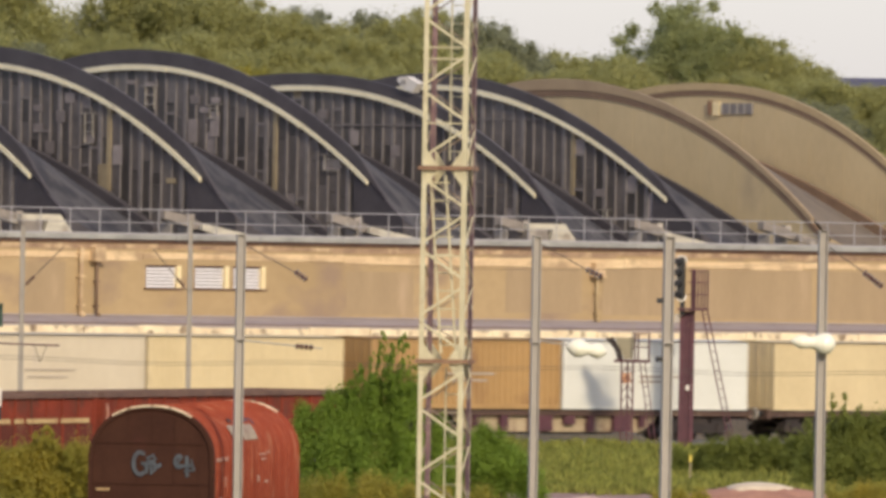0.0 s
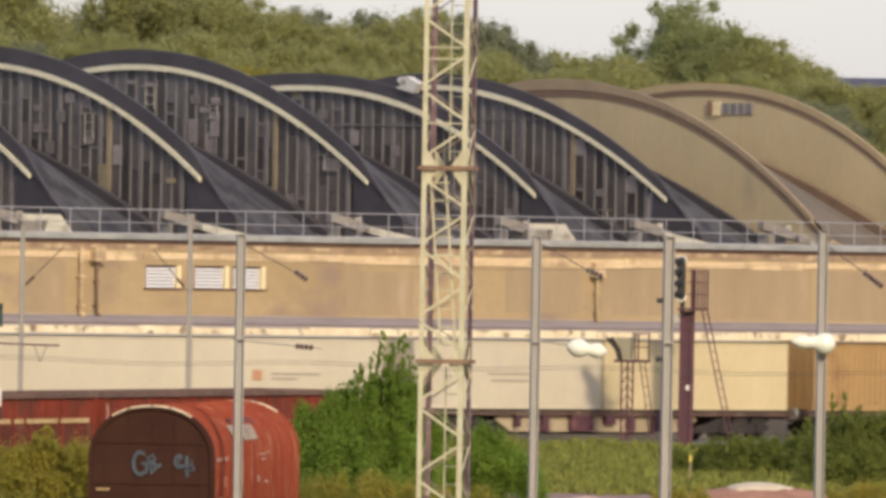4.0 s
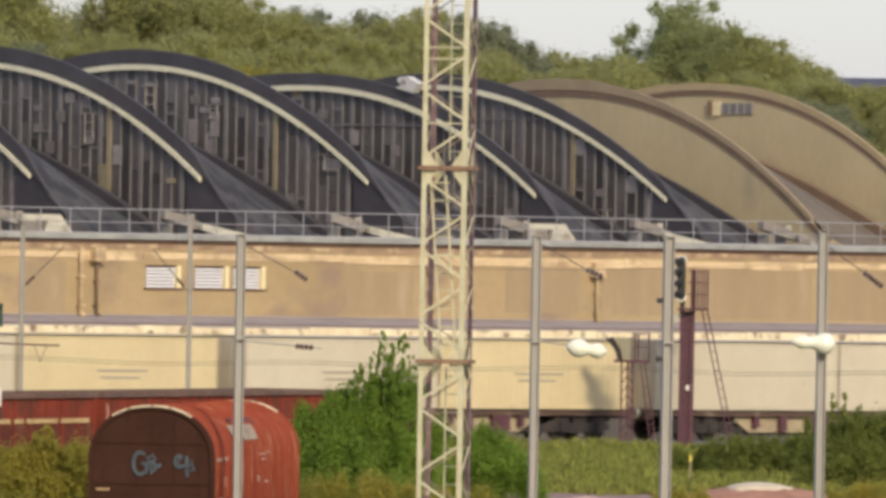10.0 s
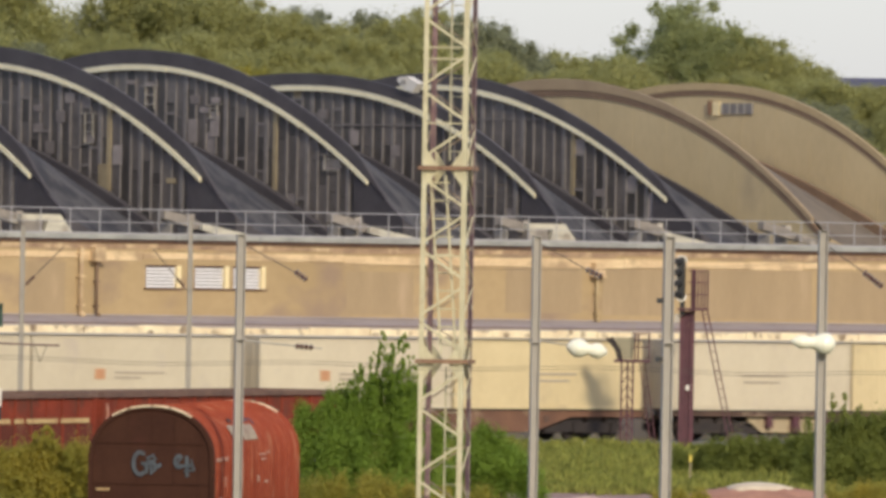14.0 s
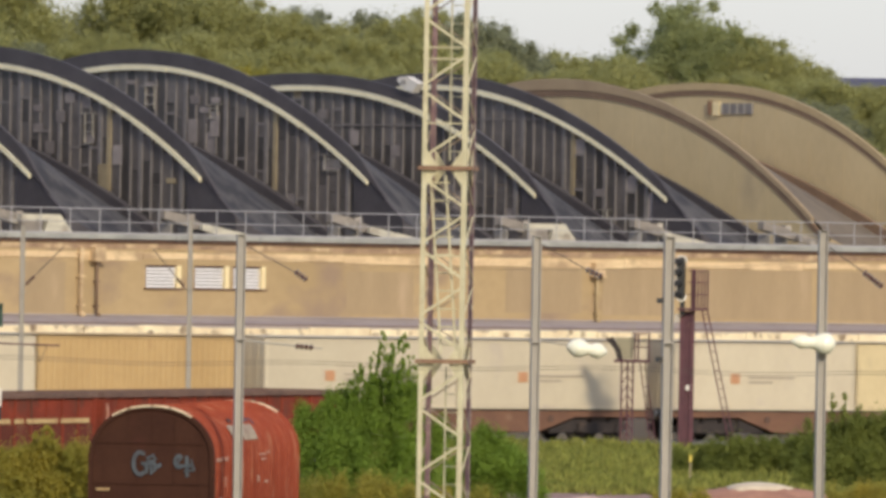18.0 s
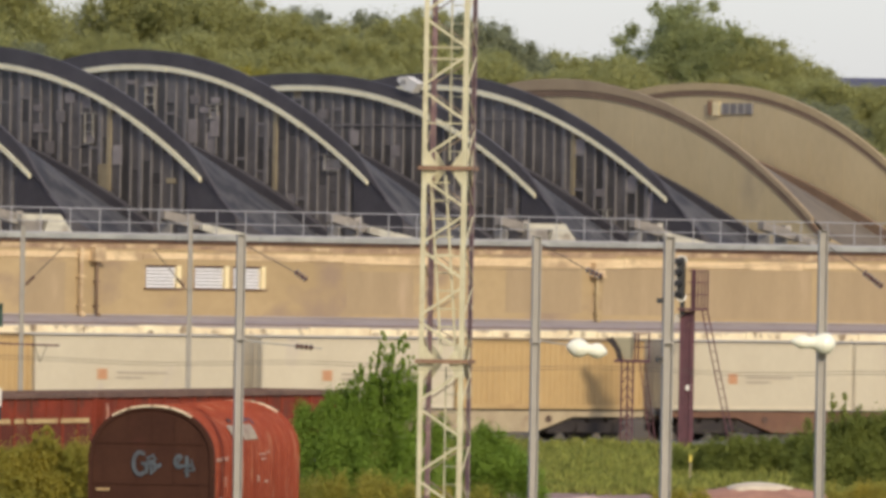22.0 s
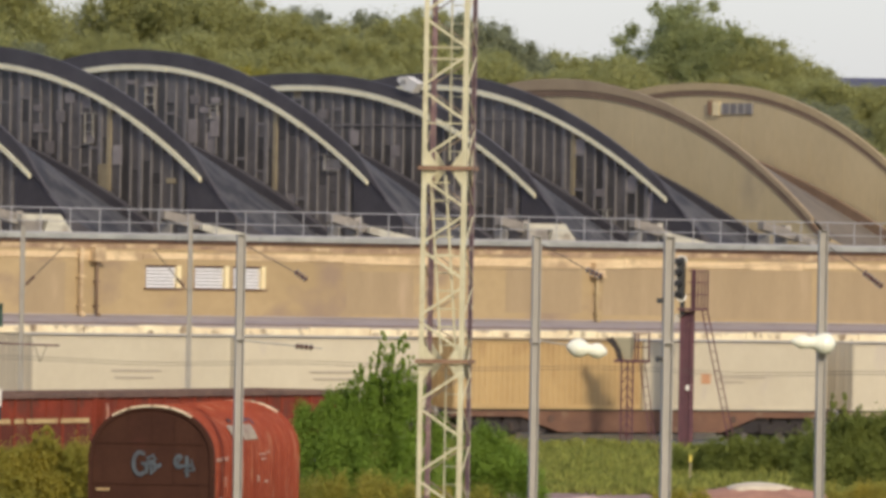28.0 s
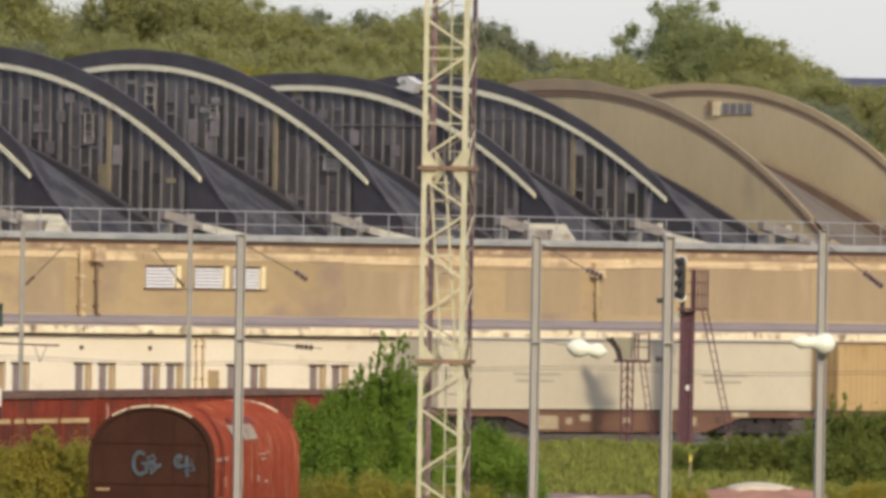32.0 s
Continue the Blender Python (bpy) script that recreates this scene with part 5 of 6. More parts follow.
def build_hooded_wagon():
    g = ground_z(285)
    w = thing("hooded_wagon", "red tarpaulin-hooded freight wagon with a dark graffitied end wall", "wagon", at=Matrix.Translation(yard(-6.87, 285, g)) @ pose(0, 0, 0, 0, 0, 41.0))
    # x along the wagon from its near end, z from the ground
    L, half, side, top = 12.0, 1.5, 2.95, 4.22
    prof = hood_profile(half, side, top)
    skin = prof + [(y * 0.985, z - (0.02 if z > 1.01 else 0.0)) for y, z in prof[::-1]]
    bm = B()
    rows = [[bm.verts.new((x, y, z)) for y, z in skin] for x in (0.05, L - 0.05)]
    for k in range(len(skin)):
        bm.faces.new((rows[0][k], rows[0][k - 1], rows[1][k - 1], rows[1][k]))
    part("hood", bm, WAGONRED, w, smooth=True)
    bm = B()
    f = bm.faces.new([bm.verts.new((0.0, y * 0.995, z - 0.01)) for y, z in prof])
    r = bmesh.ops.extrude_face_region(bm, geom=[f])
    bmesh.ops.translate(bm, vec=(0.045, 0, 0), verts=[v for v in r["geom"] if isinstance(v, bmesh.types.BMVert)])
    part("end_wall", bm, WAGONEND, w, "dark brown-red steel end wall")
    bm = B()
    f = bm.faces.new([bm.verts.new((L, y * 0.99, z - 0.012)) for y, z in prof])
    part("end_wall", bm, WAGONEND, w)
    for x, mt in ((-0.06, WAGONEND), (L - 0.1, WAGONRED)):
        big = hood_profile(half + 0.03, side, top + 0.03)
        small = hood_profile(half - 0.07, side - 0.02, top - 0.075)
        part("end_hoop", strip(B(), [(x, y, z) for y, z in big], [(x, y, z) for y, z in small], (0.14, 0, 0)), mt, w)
        for u0, u1 in ((-0.64, -0.31), (-0.28, -0.01), (0.02, 0.36), (0.4, 0.64)):
            crown = [(half * u, np.interp(half * u, [q[0] for q in big], [q[1] for q in big])) for u in np.linspace(u0, u1, 5)]
            part("crown_strip", strip(B(), [(x - 0.02, y, z + 0.004) for y, z in crown], [(x - 0.02, y, z - 0.035) for y, z in crown], (0.18, 0, 0)), LEDGE, w, "worn cream strip along the crown")
    n = 25
    for k in range(1, n):
        x = L * k / n
        big = hood_profile(half + 0.03, side, top + 0.03, 20)
        small = hood_profile(half + 0.002, side, top + 0.002, 20)
        # every third hoop and a few more in the lighter red
        part("hoop", strip(B(), [(x - 0.035, y, z) for y, z in big], [(x - 0.035, y, z) for y, z in small], (0.07, 0, 0)), LIGHTRED if k % 3 == 1 or k in (14, 15, 21) else WAGONRED, w)
    for z in (3.33, 2.36):
        part("seam", box(B(), -0.03, -0.003, -half * 0.94, half * 0.94, z, z + 0.035), WAGONEND, w)
    for y, z0, z1 in ((-0.55, 2.42, 4.0), (0.55, 3.39, 4.0), (0.32, 2.42, 3.32), (-0.02, 3.39, 4.2), (-1.15, 1.0, 3.3), (1.15, 1.0, 3.3)):
        part("stiffener", box(B(), -0.018, -0.003, y - 0.025, y + 0.025, z0, z1), WAGONEND, w)
    # sprayed scrawl: loops and slashes
    def stroke(pts, r=0.035):
        bm, one, two = B(), [], []
        for k, c in enumerate(pts):
            a, b = pts[max(0, k - 1)], pts[min(len(pts) - 1, k + 1)]
            d = Vector((b[0] - a[0], b[1] - a[1])).normalized() * r
            one.append((-0.05, -(c[0] - d.y), c[1] + d.x))
            two.append((-0.05, -(c[0] + d.y), c[1] - d.x))
        strip(bm, one, two, (0.004, 0, 0))
        part("graffiti_stroke", bm, GRAFFITI, w, "pale blue spray-painted scrawl")
    arc = lambda cx, cz, rx, rz, a0, a1, n=10: [(cx + rx * math.cos(radians(a0 + (a1 - a0) * k / n)), cz + rz * math.sin(radians(a0 + (a1 - a0) * k / n))) for k in range(n + 1)]
    stroke(arc(-0.27, 2.86, 0.16, 0.27, 50, 310), 0.045)
    stroke([(-0.25, 2.86), (-0.1, 2.86), (-0.12, 2.62)], 0.04)
    stroke(arc(-0.02, 2.78, 0.12, 0.14, 180, 0), 0.04)
    stroke([(-0.02, 2.9), (0.02, 2.6), (0.12, 2.78), (0.24, 2.84)], 0.045)
    stroke([(-0.12, 2.98), (0.05, 3.06), (0.1, 2.94)], 0.03)
    stroke(arc(0.68, 2.92, 0.1, 0.14, 60, 300), 0.04)
    stroke([(0.74, 3.05), (0.62, 2.82), (0.98, 2.82)], 0.045)
    stroke([(0.86, 3.06), (0.88, 2.56)], 0.04)
    stroke([(0.96, 2.98), (1.05, 2.72), (0.8, 2.7)], 0.025)
    part("end_plate", box(B(), -0.06, -0.047, 1.0, 1.32, 2.2, 2.25), STRIPE, w, "small yellowed plate")
    # markings on the lit side
    y = -half - 0.04
    wide = hood_profile(half + 0.036, side, top + 0.036, 40)

    def patch(name, x0, x1, z0, z1, material, label):
        rows = [(yy, z) for yy, z in wide if yy < 0 and z0 < z < z1]
        return part(name, strip(B(), [(x0, yy, z) for yy, z in rows], [(x1, yy, z) for yy, z in rows], (0, 0, 0.006)), material, w, label)

    patch("data_panel", 3.0, 4.35, 3.4, 3.78, PALERUST, "faded chalky data panel")
    patch("data_panel", 4.45, 6.35, 3.38, 3.76, PALERUST, "faded chalky data panel")
    patch("patch", 3.75, 4.15, 3.76, 3.92, UNDER, "small dark repair patch")
    patch("patch", 5.8, 6.5, 3.76, 3.96, MAROON, "small dark repair patch")
    patch("patch", 6.75, 6.95, 3.72, 3.96, MAROON, "small dark repair patch")
    for x, z, l, h in ((0.3, 3.02, 0.75, 0.09), (1.3, 3.03, 0.55, 0.09), (6.2, 3.1, 0.9, 0.05), (6.5, 2.98, 0.6, 0.05), (7.2, 3.14, 0.45, 0.05), (1.45, 2.4, 0.14, 0.25), (0.7, 2.05, 0.5, 0.1), (6.0, 2.45, 0.25, 0.16), (7.0, 2.42, 0.5, 0.06), (2.6, 2.1, 0.3, 0.06)):
        part("lettering", box(B(), x, x + l, y, y + 0.01, z - 0.1, z + h - 0.1), FADEDMARK, w, "small worn pale lettering")
    part("underframe", box(B(), 0.0, L, -1.3, 1.3, 0.85, 0.997), UNDER, w)
    for x, s in ((-0.003, -1), (L + 0.003, 1)):
        for yy in (-0.87, 0.87):
            bf = part("buffer", tube(B(), (x, yy, 1.05), (x + s * 0.55, yy, 1.05), 0.1), BLACK, w)
            part("buffer_head", tube(B(), (x + s * 0.55, yy, 1.05), (x + s * 0.61, yy, 1.05), 0.25, n=14), BLACK, bf)
    wheels_under(w, (1.6, 3.4, 8.6, 10.4), 0.15)
    siding(w.matrix_basis.copy(), L, 0.15, "rusty weed-grown siding under the hooded wagon")


def build_open_wagon(x, y, z0, L, label, striped):
    w = thing("open_wagon", label, "wagon", "rusty open wagons", at=pose(x, y, z0, 0, 0, 27.3))
    half, base, top = 1.42, 1.0, 2.27 - z0
    for s in (-1, 1):
        part("side_wall", box(B(), 0, L, *sorted((s * half, s * (half - 0.05))), top - 1.0 if striped else base, top - 0.16), RUST, w)
        if striped:
            part("drop_side", box(B(), 0, L, *sorted((s * (half + 0.012), s * (half - 0.04))), base, top - 1.004), RUSTDARK, w, "darker brown-red lower side")
        n = int(L / 1.15)
        for k in range(n + 1):
            u = 0.06 + (L - 0.12) * k / n
            part("rib", box(B(), u - 0.06, u + 0.06, *sorted((s * (half + 0.003), s * (half + 0.05))), base, top - 0.163), RUST, w)
        part("top_rim", box(B(), -0.08, L + 0.08, *sorted((s * (half - 0.1), s * (half + 0.11))), top - 0.16, top), RIMBROWN, w, "dull brown top rim")
        part("sole_bar", box(B(), 0, L, *sorted((s * (half - 0.2), s * (half + 0.05))), base - 0.25, base - 0.003), RUST, w)
    for u in (0.0, L - 0.06):
        part("end_wall", box(B(), u, u + 0.06, -half + 0.055, half - 0.055, base, top - 0.163), RUST, w)
        part("end_rim", box(B(), u - 0.02, u + 0.08, -half + 0.103, half - 0.103, top - 0.16, top - 0.003), RIMBROWN, w)
    part("floor", box(B(), 0.063, L - 0.063, -half + 0.055, half - 0.055, base, base + 0.06), UNDER, w)
    for u, s in ((-0.003, -1), (L + 0.003, 1)):
        for yy in (-0.87, 0.87):
            bf = part("buffer", tube(B(), (u, yy, 0.95), (u + s * 0.5, yy, 0.95), 0.1), BLACK, w)
            part("buffer_head", tube(B(), (u + s * 0.5, yy, 0.95), (u + s * 0.56, yy, 0.95), 0.24, n=14), BLACK, bf)
    wheels_under(w, (1.4, 3.2, L - 3.2, L - 1.4), 0.12)
    if not striped:
        siding(w.matrix_basis.copy() @ pose(-17.5, 0, 0), L + 17.5, 0.12, "rusty weed-grown siding under the open wagons")
    if striped:
        y = -half - 0.056
        for a, l in ((-0.3, 3.4), (3.4, 0.7), (4.3, 2.4), (6.9, 2.2)):
            u = L - 9.6 + a
            part("stripe", box(B(), u, u + l, y - 0.004, y, top - 0.96, top - 0.81), STRIPE, w, "chipped pale yellow stripe")
    else:
        y = -half - 0.01
        for u, z, l, h in ((0.3, 0.35, 0.08, 0.5), (0.42, 0.5, 0.06, 0.7)):
            part("chalk_mark", box(B(), u, u + l, y - 0.004, y + 0.006, top - z - h, top - z), FADEDMARK, w, "worn pale chalk marking")
    return w


def build_wagons():
    g = ground_z(378)
    build_hooded_wagon()
    build_open_wagon(-46.07, -36.05, g, 19.2, "long rusty red open wagon with a dull brown rim", 0)
    build_open_wagon(-61.74, -44.13, g, 17.0, "rusty red open wagon with a chipped pale stripe", 1)


# ---- plants ----
def leaf_mesh(name, rng, clumps, per, size, material, loose=0.24):
    """Small folded leaves scattered through clumps (x, y, z, radius, flatness), facing outwards and up."""
    vs = []
    for cx, cy, cz, r, flat in clumps:
        k = int(per * r ** 1.6)
        d = rng.normal(size=(k, 3))
        d /= np.linalg.norm(d, axis=1)[:, None]
        rad = r * (0.3 + 0.7 * rng.random(k) ** 0.55) * (1 + loose * rng.normal(size=k))
        off = d * rad[:, None] * (1, 1, flat)
        n = off / r * 0.7 + (0, 0, 0.5) + rng.normal(size=(k, 3)) * 0.5
        n /= np.linalg.norm(n, axis=1)[:, None]
        a = np.cross(n, rng.normal(size=(k, 3)))
        a /= np.linalg.norm(a, axis=1)[:, None]
        c = np.cross(n, a)
        s = (size * (0.6 + 0.8 * rng.random(k)))[:, None]
        q = off + (cx, cy, cz)
        vs.append(np.stack([q - a * s, q + c * s * 0.5 + n * s * 0.15, q + a * s, q - c * s * 0.5 + n * s * 0.15], 1).reshape(-1, 3))
    v = np.concatenate(vs)
    f = np.arange(len(v)).reshape(-1, 4)
    f = np.concatenate([f[:, (0, 1, 2)], f[:, (0, 2, 3)]])
    me = bpy.data.meshes.new(name)
    me.from_pydata(v.tolist(), [], f.tolist())
    me.materials.append(material)
    return me


def tree(seed, material, label, spread=1.0, open_crown=False):
    """A broad tree of unit height 10 with tapered trunk, limbs and leafy clumps."""
    rng = np.random.default_rng(seed)
    t = thing("tree", label, "tree", "trees behind the depot")
    bm = B()
    tube(bm, (0, 0, -0.6), (0.1, 0.05, 3.2), 0.24, 0.17, n=8)
    tube(bm, (0.1, 0.05, 3.2), (-0.1, 0.1, 7.6), 0.17, 0.05, n=8)
    part("trunk", bm, BARK, t, smooth=True)
    clumps = []
    for k in range(26 if not open_crown else 24):
        z = 2.2 + 6.9 * rng.random() ** 0.8
        out = spread * (2.7 * math.sin(min(1.0, (z - 0.6) / 9.0) * math.pi) ** 0.7) * (0.35 + 0.75 * rng.random())
        a = rng.random() * math.tau
        r = (0.75 + 0.65 * rng.random()) * (0.8 if z > 8 else 1.0) * (0.75 if open_crown else 1)
        c = (out * math.cos(a), out * math.sin(a), z, r, 0.75)
        clumps.append(c)
        if k % 3 == 0:
            limb = tube(B(), (0, 0, max(1.6, z - 2.4)), (c[0] * 0.85, c[1] * 0.85, z), 0.09, 0.03, n=6)
            part("limb", limb, BARK, t, smooth=True)
    clumps += [(0.2 * rng.normal(), 0.2 * rng.normal(), 9.2, 0.7, 1.0), (0.5 * rng.normal(), 0.4 * rng.normal(), 8.3, 0.9, 0.9)]
    for k in range(40 if open_crown else 80):
        a = rng.random() * math.tau
        z = 3 + 6.7 * rng.random()
        o = spread * 2.7 * math.sin(min(1.0, (z - 0.6) / 9.8) * math.pi) ** 0.7 * (0.86 + 0.2 * rng.random())
        clumps.append((o * math.cos(a), o * math.sin(a), z, 0.12 + 0.36 * rng.random() ** 1.3, 1.1))
    cr = new("crown", leaf_mesh("crown", rng, clumps, 1300, 0.074, material, 0.42))
    cr.parent = t
    return t


def build_trees():
    proto = [tree(11, LEAF, "broad olive-green deciduous tree on the slope behind the depot", 1.1),
             tree(12, LEAF, "dense olive-green deciduous tree on the slope behind the depot", 1.3),
             tree(13, LEAFDARK, "dark green deciduous tree on the slope behind the depot", 1.0),
             tree(14, LEAFLOOSE, "loose pale olive-green tree with a ragged crown", 1.25, True),
             tree(15, LEAFYELLOW, "yellow-green young tree behind the depot", 1.0)]
    spots = [(-25, 604, 21.5, 0), (-23.6, 594, 20.8, 1), (-24.6, 600, 21, 1), (-19.7, 612, 18.4, 2), (-15.7, 598, 20.3, 0), (-14.4, 604, 21.2, 2), (-12.6, 596, 20.2, 1), (-10.4, 600, 19.2, 1), (-8.6, 598, 18.7, 0),
             (-6.8, 608, 18.9, 2), (-5.2, 600, 18.2, 0), (-3.6, 604, 18.7, 2), (-2.2, 598, 18.6, 0), (-0.6, 602, 18.9, 1), (1.2, 598, 18.5, 2), (2.4, 602, 18.2, 2), (3.5, 598, 17.2, 2),
             (5.2, 604, 16.9, 1), (6.6, 600, 16.7, 0), (7.9, 604, 16.6, 2), (9.2, 600, 16.5, 0),
             (11.4, 602, 19.2, 3), (12.3, 606, 20.0, 3), (13.4, 600, 18.6, 3), (14.8, 604, 18.2, 0), (15.9, 600, 17.6, 1), (17.2, 604, 16.9, 1), (18.4, 600, 16.2, 1), (19.6, 604, 15.7, 0), (21.4, 600, 15.3, 1), (23.4, 600, 15.2, 0),
             (2.0, 566, 14.6, 4), (3.2, 560, 14.4, 4)]
    rng = random.Random(5)
    a = -25.0
    while a < 24:
        for b, hi in ((562, 15.4), (580, 17.0)):
            top = hi + rng.uniform(-0.8, 0.7)
            if a > 3:
                top -= 1.4 if b == 580 else 1.2
            if a > 17.5:
                top -= 0.4
            spots.append((a + rng.uniform(-0.8, 0.8), b + rng.uniform(-5, 5), top, rng.choice((0, 1, 0, 1, 2, 4 if b == 562 else 0))))
        a += 2.2
    used = set()
    for a, b, top, k in spots:
        g = ground_z(b)
        s = (top - g + 0.15) / 9.9
        m = Matrix.Translation(yard(a, b, g)) @ pose(0, 0, 0, 0, 0, rng.uniform(0, 360))
        if k not in used:
            used.add(k)
            t = proto[k]
            t.matrix_basis = m
        else:
            t = copy_thing(proto[k], m)
        t.scale = (s, s, s)


def bush(name, seed, clumps, material, label, per, size, sprays=()):
    rng = np.random.default_rng(seed)
    a0, b0 = clumps[0][0], clumps[0][1]
    g = ground_z(b0)
    t = thing(name, label, "bush", at=facing(a0, b0, g))
    local = [(a - a0, b - b0, z - g, r, 1.0) for a, b, z, r in clumps]
    extra = []
    for x, y, z, r, fl in local:
        for k in range(7):
            d = rng.normal(size=3)
            d /= np.linalg.norm(d)
            extra.append((x + d[0] * r, y + d[1] * r, max(0.2, z + abs(d[2]) * r), r * (0.25 + 0.25 * rng.random()), 1.3))
    for x, y, z, r, fl in local:
        for k in range(3):
            d = rng.normal(size=2) * r * 0.6
            extra.append((x + d[0], y + d[1], max(0.2, z + r * (0.9 + 0.25 * rng.random())), 0.14 + 0.1 * rng.random(), 1.7))
    # loose sprays of twigs above: (a, z, half width, half height, how many)
    for sa, sz, wa, wz, count in sprays:
        for k in range(3 * count):
            u, v = np.clip(rng.normal(size=2), -1.5, 1.5) * 0.65
            extra.append((sa - a0 + wa * u * (1.3 - 0.5 * v), 0.4 * rng.normal(), sz - g + wz * v - 0.4 * wz * abs(u), 0.022 + 0.045 * rng.random() ** 2, 1.8))
    cr = new("foliage", leaf_mesh("foliage", rng, local + extra, per, size, material, 0.34))
    cr.parent = t
    for x, y, z, r, fl in local[:6]:
        part("stem", tube(B(), (x * 0.4, y * 0.4, -0.1), (x, y, z), 0.05, 0.015, n=6), BARK, t, smooth=True)
    return t


def build_bushes():
    bush("bush", 21, [(-2.3, 340, 0.6, 1.3), (-1.4, 340.4, 2.2, 0.85), (-3.1, 339.6, 0.9, 0.85), (-1.4, 341, 2.8, 0.38), (-3.5, 340.1, 1.7, 0.62), (-2.8, 340.2, 2.3, 0.52), (-2.15, 340.3, 2.1, 0.7), (-0.6, 340.5, 1.2, 0.8), (-2.9, 340, -0.2, 1.1), (-1.0, 340, 0.0, 1.2), (-1.95, 340.2, 2.8, 0.3), (-1.0, 340.2, 2.65, 0.32), (-2.6, 340.2, 1.9, 0.45), (-3.6, 340, 0.5, 0.7)],
         LEAFBUSH, "large fresh-green bush beside the lattice pylon", 4200, 0.042,
         sprays=((-1.68, 4.0, 0.14, 0.75, 17), (-1.08, 3.95, 0.16, 0.72, 17), (-1.4, 3.75, 0.12, 0.6, 9), (-1.95, 3.6, 0.1, 0.6, 8), (-2.3, 3.25, 0.2, 0.5, 14), (-2.6, 2.95, 0.2, 0.4, 12), (-1.35, 3.35, 0.4, 0.35, 30), (-3.4, 2.3, 0.4, 0.35, 20), (-0.75, 3.5, 0.1, 0.6, 7)))
    bush("bush", 22, [(1.5, 345, 0.5, 0.8), (1.1, 345, 1.0, 0.6), (1.9, 345.3, 0.7, 0.6), (2.5, 345, 0.1, 0.6), (0.9, 345, 0.2, 0.8), (1.3, 345.2, 1.5, 0.3)],
         LEAFBUSH, "green bush at the foot of the pylon", 4200, 0.042)
    bush("bush", 23, [(13.4, 380, 0.3, 1.1), (12.4, 380, 0.35, 0.8), (14.4, 380.5, 0.5, 1.1), (12.9, 380.2, 0.9, 0.5), (13.9, 380, 0.0, 1.0), (12.0, 380, 0.0, 0.7), (14.1, 380, 1.2, 0.35), (12.45, 380.3, 1.0, 0.62), (13.3, 380, 1.05, 0.62), (14.3, 380.2, 1.05, 0.7)],
         LEAFSCRUB, "dense green bush below the masts", 4200, 0.042,
         sprays=((13.4, 1.75, 0.9, 0.35, 50), (12.5, 2.1, 0.12, 0.5, 10), (12.85, 2.15, 0.12, 0.55, 10), (13.3, 2.0, 0.12, 0.4, 8)))
    bush("bush", 24, [(10.2, 392, 0.12, 0.64), (9.0, 393, 0.0, 0.6), (11.2, 392, 0.18, 0.68), (8.2, 393, -0.15, 0.5), (12.0, 391, 0.25, 0.7), (9.6, 392, -0.35, 0.65), (10.8, 392, -0.35, 0.7)], LEAFSCRUB, "low green scrub beside the signals", 4000, 0.042, sprays=((10.4, 0.85, 1.4, 0.2, 40),))
    bush("weeds", 25, [(-11.5, 330, 0.1, 1.0), (-10.3, 330.5, 0.4, 0.9), (-12.6, 330, 0.0, 1.0), (-9.4, 330, 0.2, 0.8), (-10.9, 330.2, 0.9, 0.45), (-11.8, 330, 0.5, 0.5), (-13.2, 330, 0.5, 0.6), (-8.6, 330, 0.0, 0.8)],
         LEAFYELLOW, "tall yellow-green weeds in front of the red wagons", 3800, 0.042, sprays=((-10.9, 1.4, 0.35, 0.6, 60), (-12.4, 1.0, 0.8, 0.4, 50), (-10.1, 1.0, 0.35, 0.6, 50), (-11.7, 0.9, 0.5, 0.5, 50), (-9.4, 0.7, 0.35, 0.5, 40)))
    bush("weeds", 26, [(-3.4, 325, -0.4, 0.9), (-2.2, 325, -0.3, 0.95), (-1.0, 325, -0.45, 0.85), (0.1, 324, -0.4, 0.8), (-4.2, 326, -0.5, 0.8), (1.0, 325, -0.5, 0.8)],
         LEAFYELLOW, "dry yellow-green weeds around the pylon foot", 3800, 0.04)
    bush("weeds", 28, [(12.6, 365, -0.62, 0.45), (13.3, 365, -0.55, 0.5), (14.1, 365, -0.5, 0.5), (12.1, 364, -0.75, 0.35)], LEAFYELLOW, "low weeds beside the spoil heap", 3000, 0.04)
    bush("weeds", 29, [(7.4, 366, -0.7, 0.35), (6.9, 366, -0.75, 0.3), (8.0, 367, -0.72, 0.3)], LEAFYELLOW, "dry weeds between the spoil heaps", 2600, 0.04)
    bush("weeds", 27, [(-5.6, 276, -0.1, 0.6), (-4.9, 276, -0.3, 0.55), (-6.4, 276, -0.2, 0.5), (-7.6, 276, -0.35, 0.5), (-8.4, 276, -0.25, 0.55), (-9.3, 276, -0.05, 0.7), (-10.2, 276, 0.1, 0.8)],
         LEAFYELLOW, "dry weeds standing before the hooded wagon", 3800, 0.036)


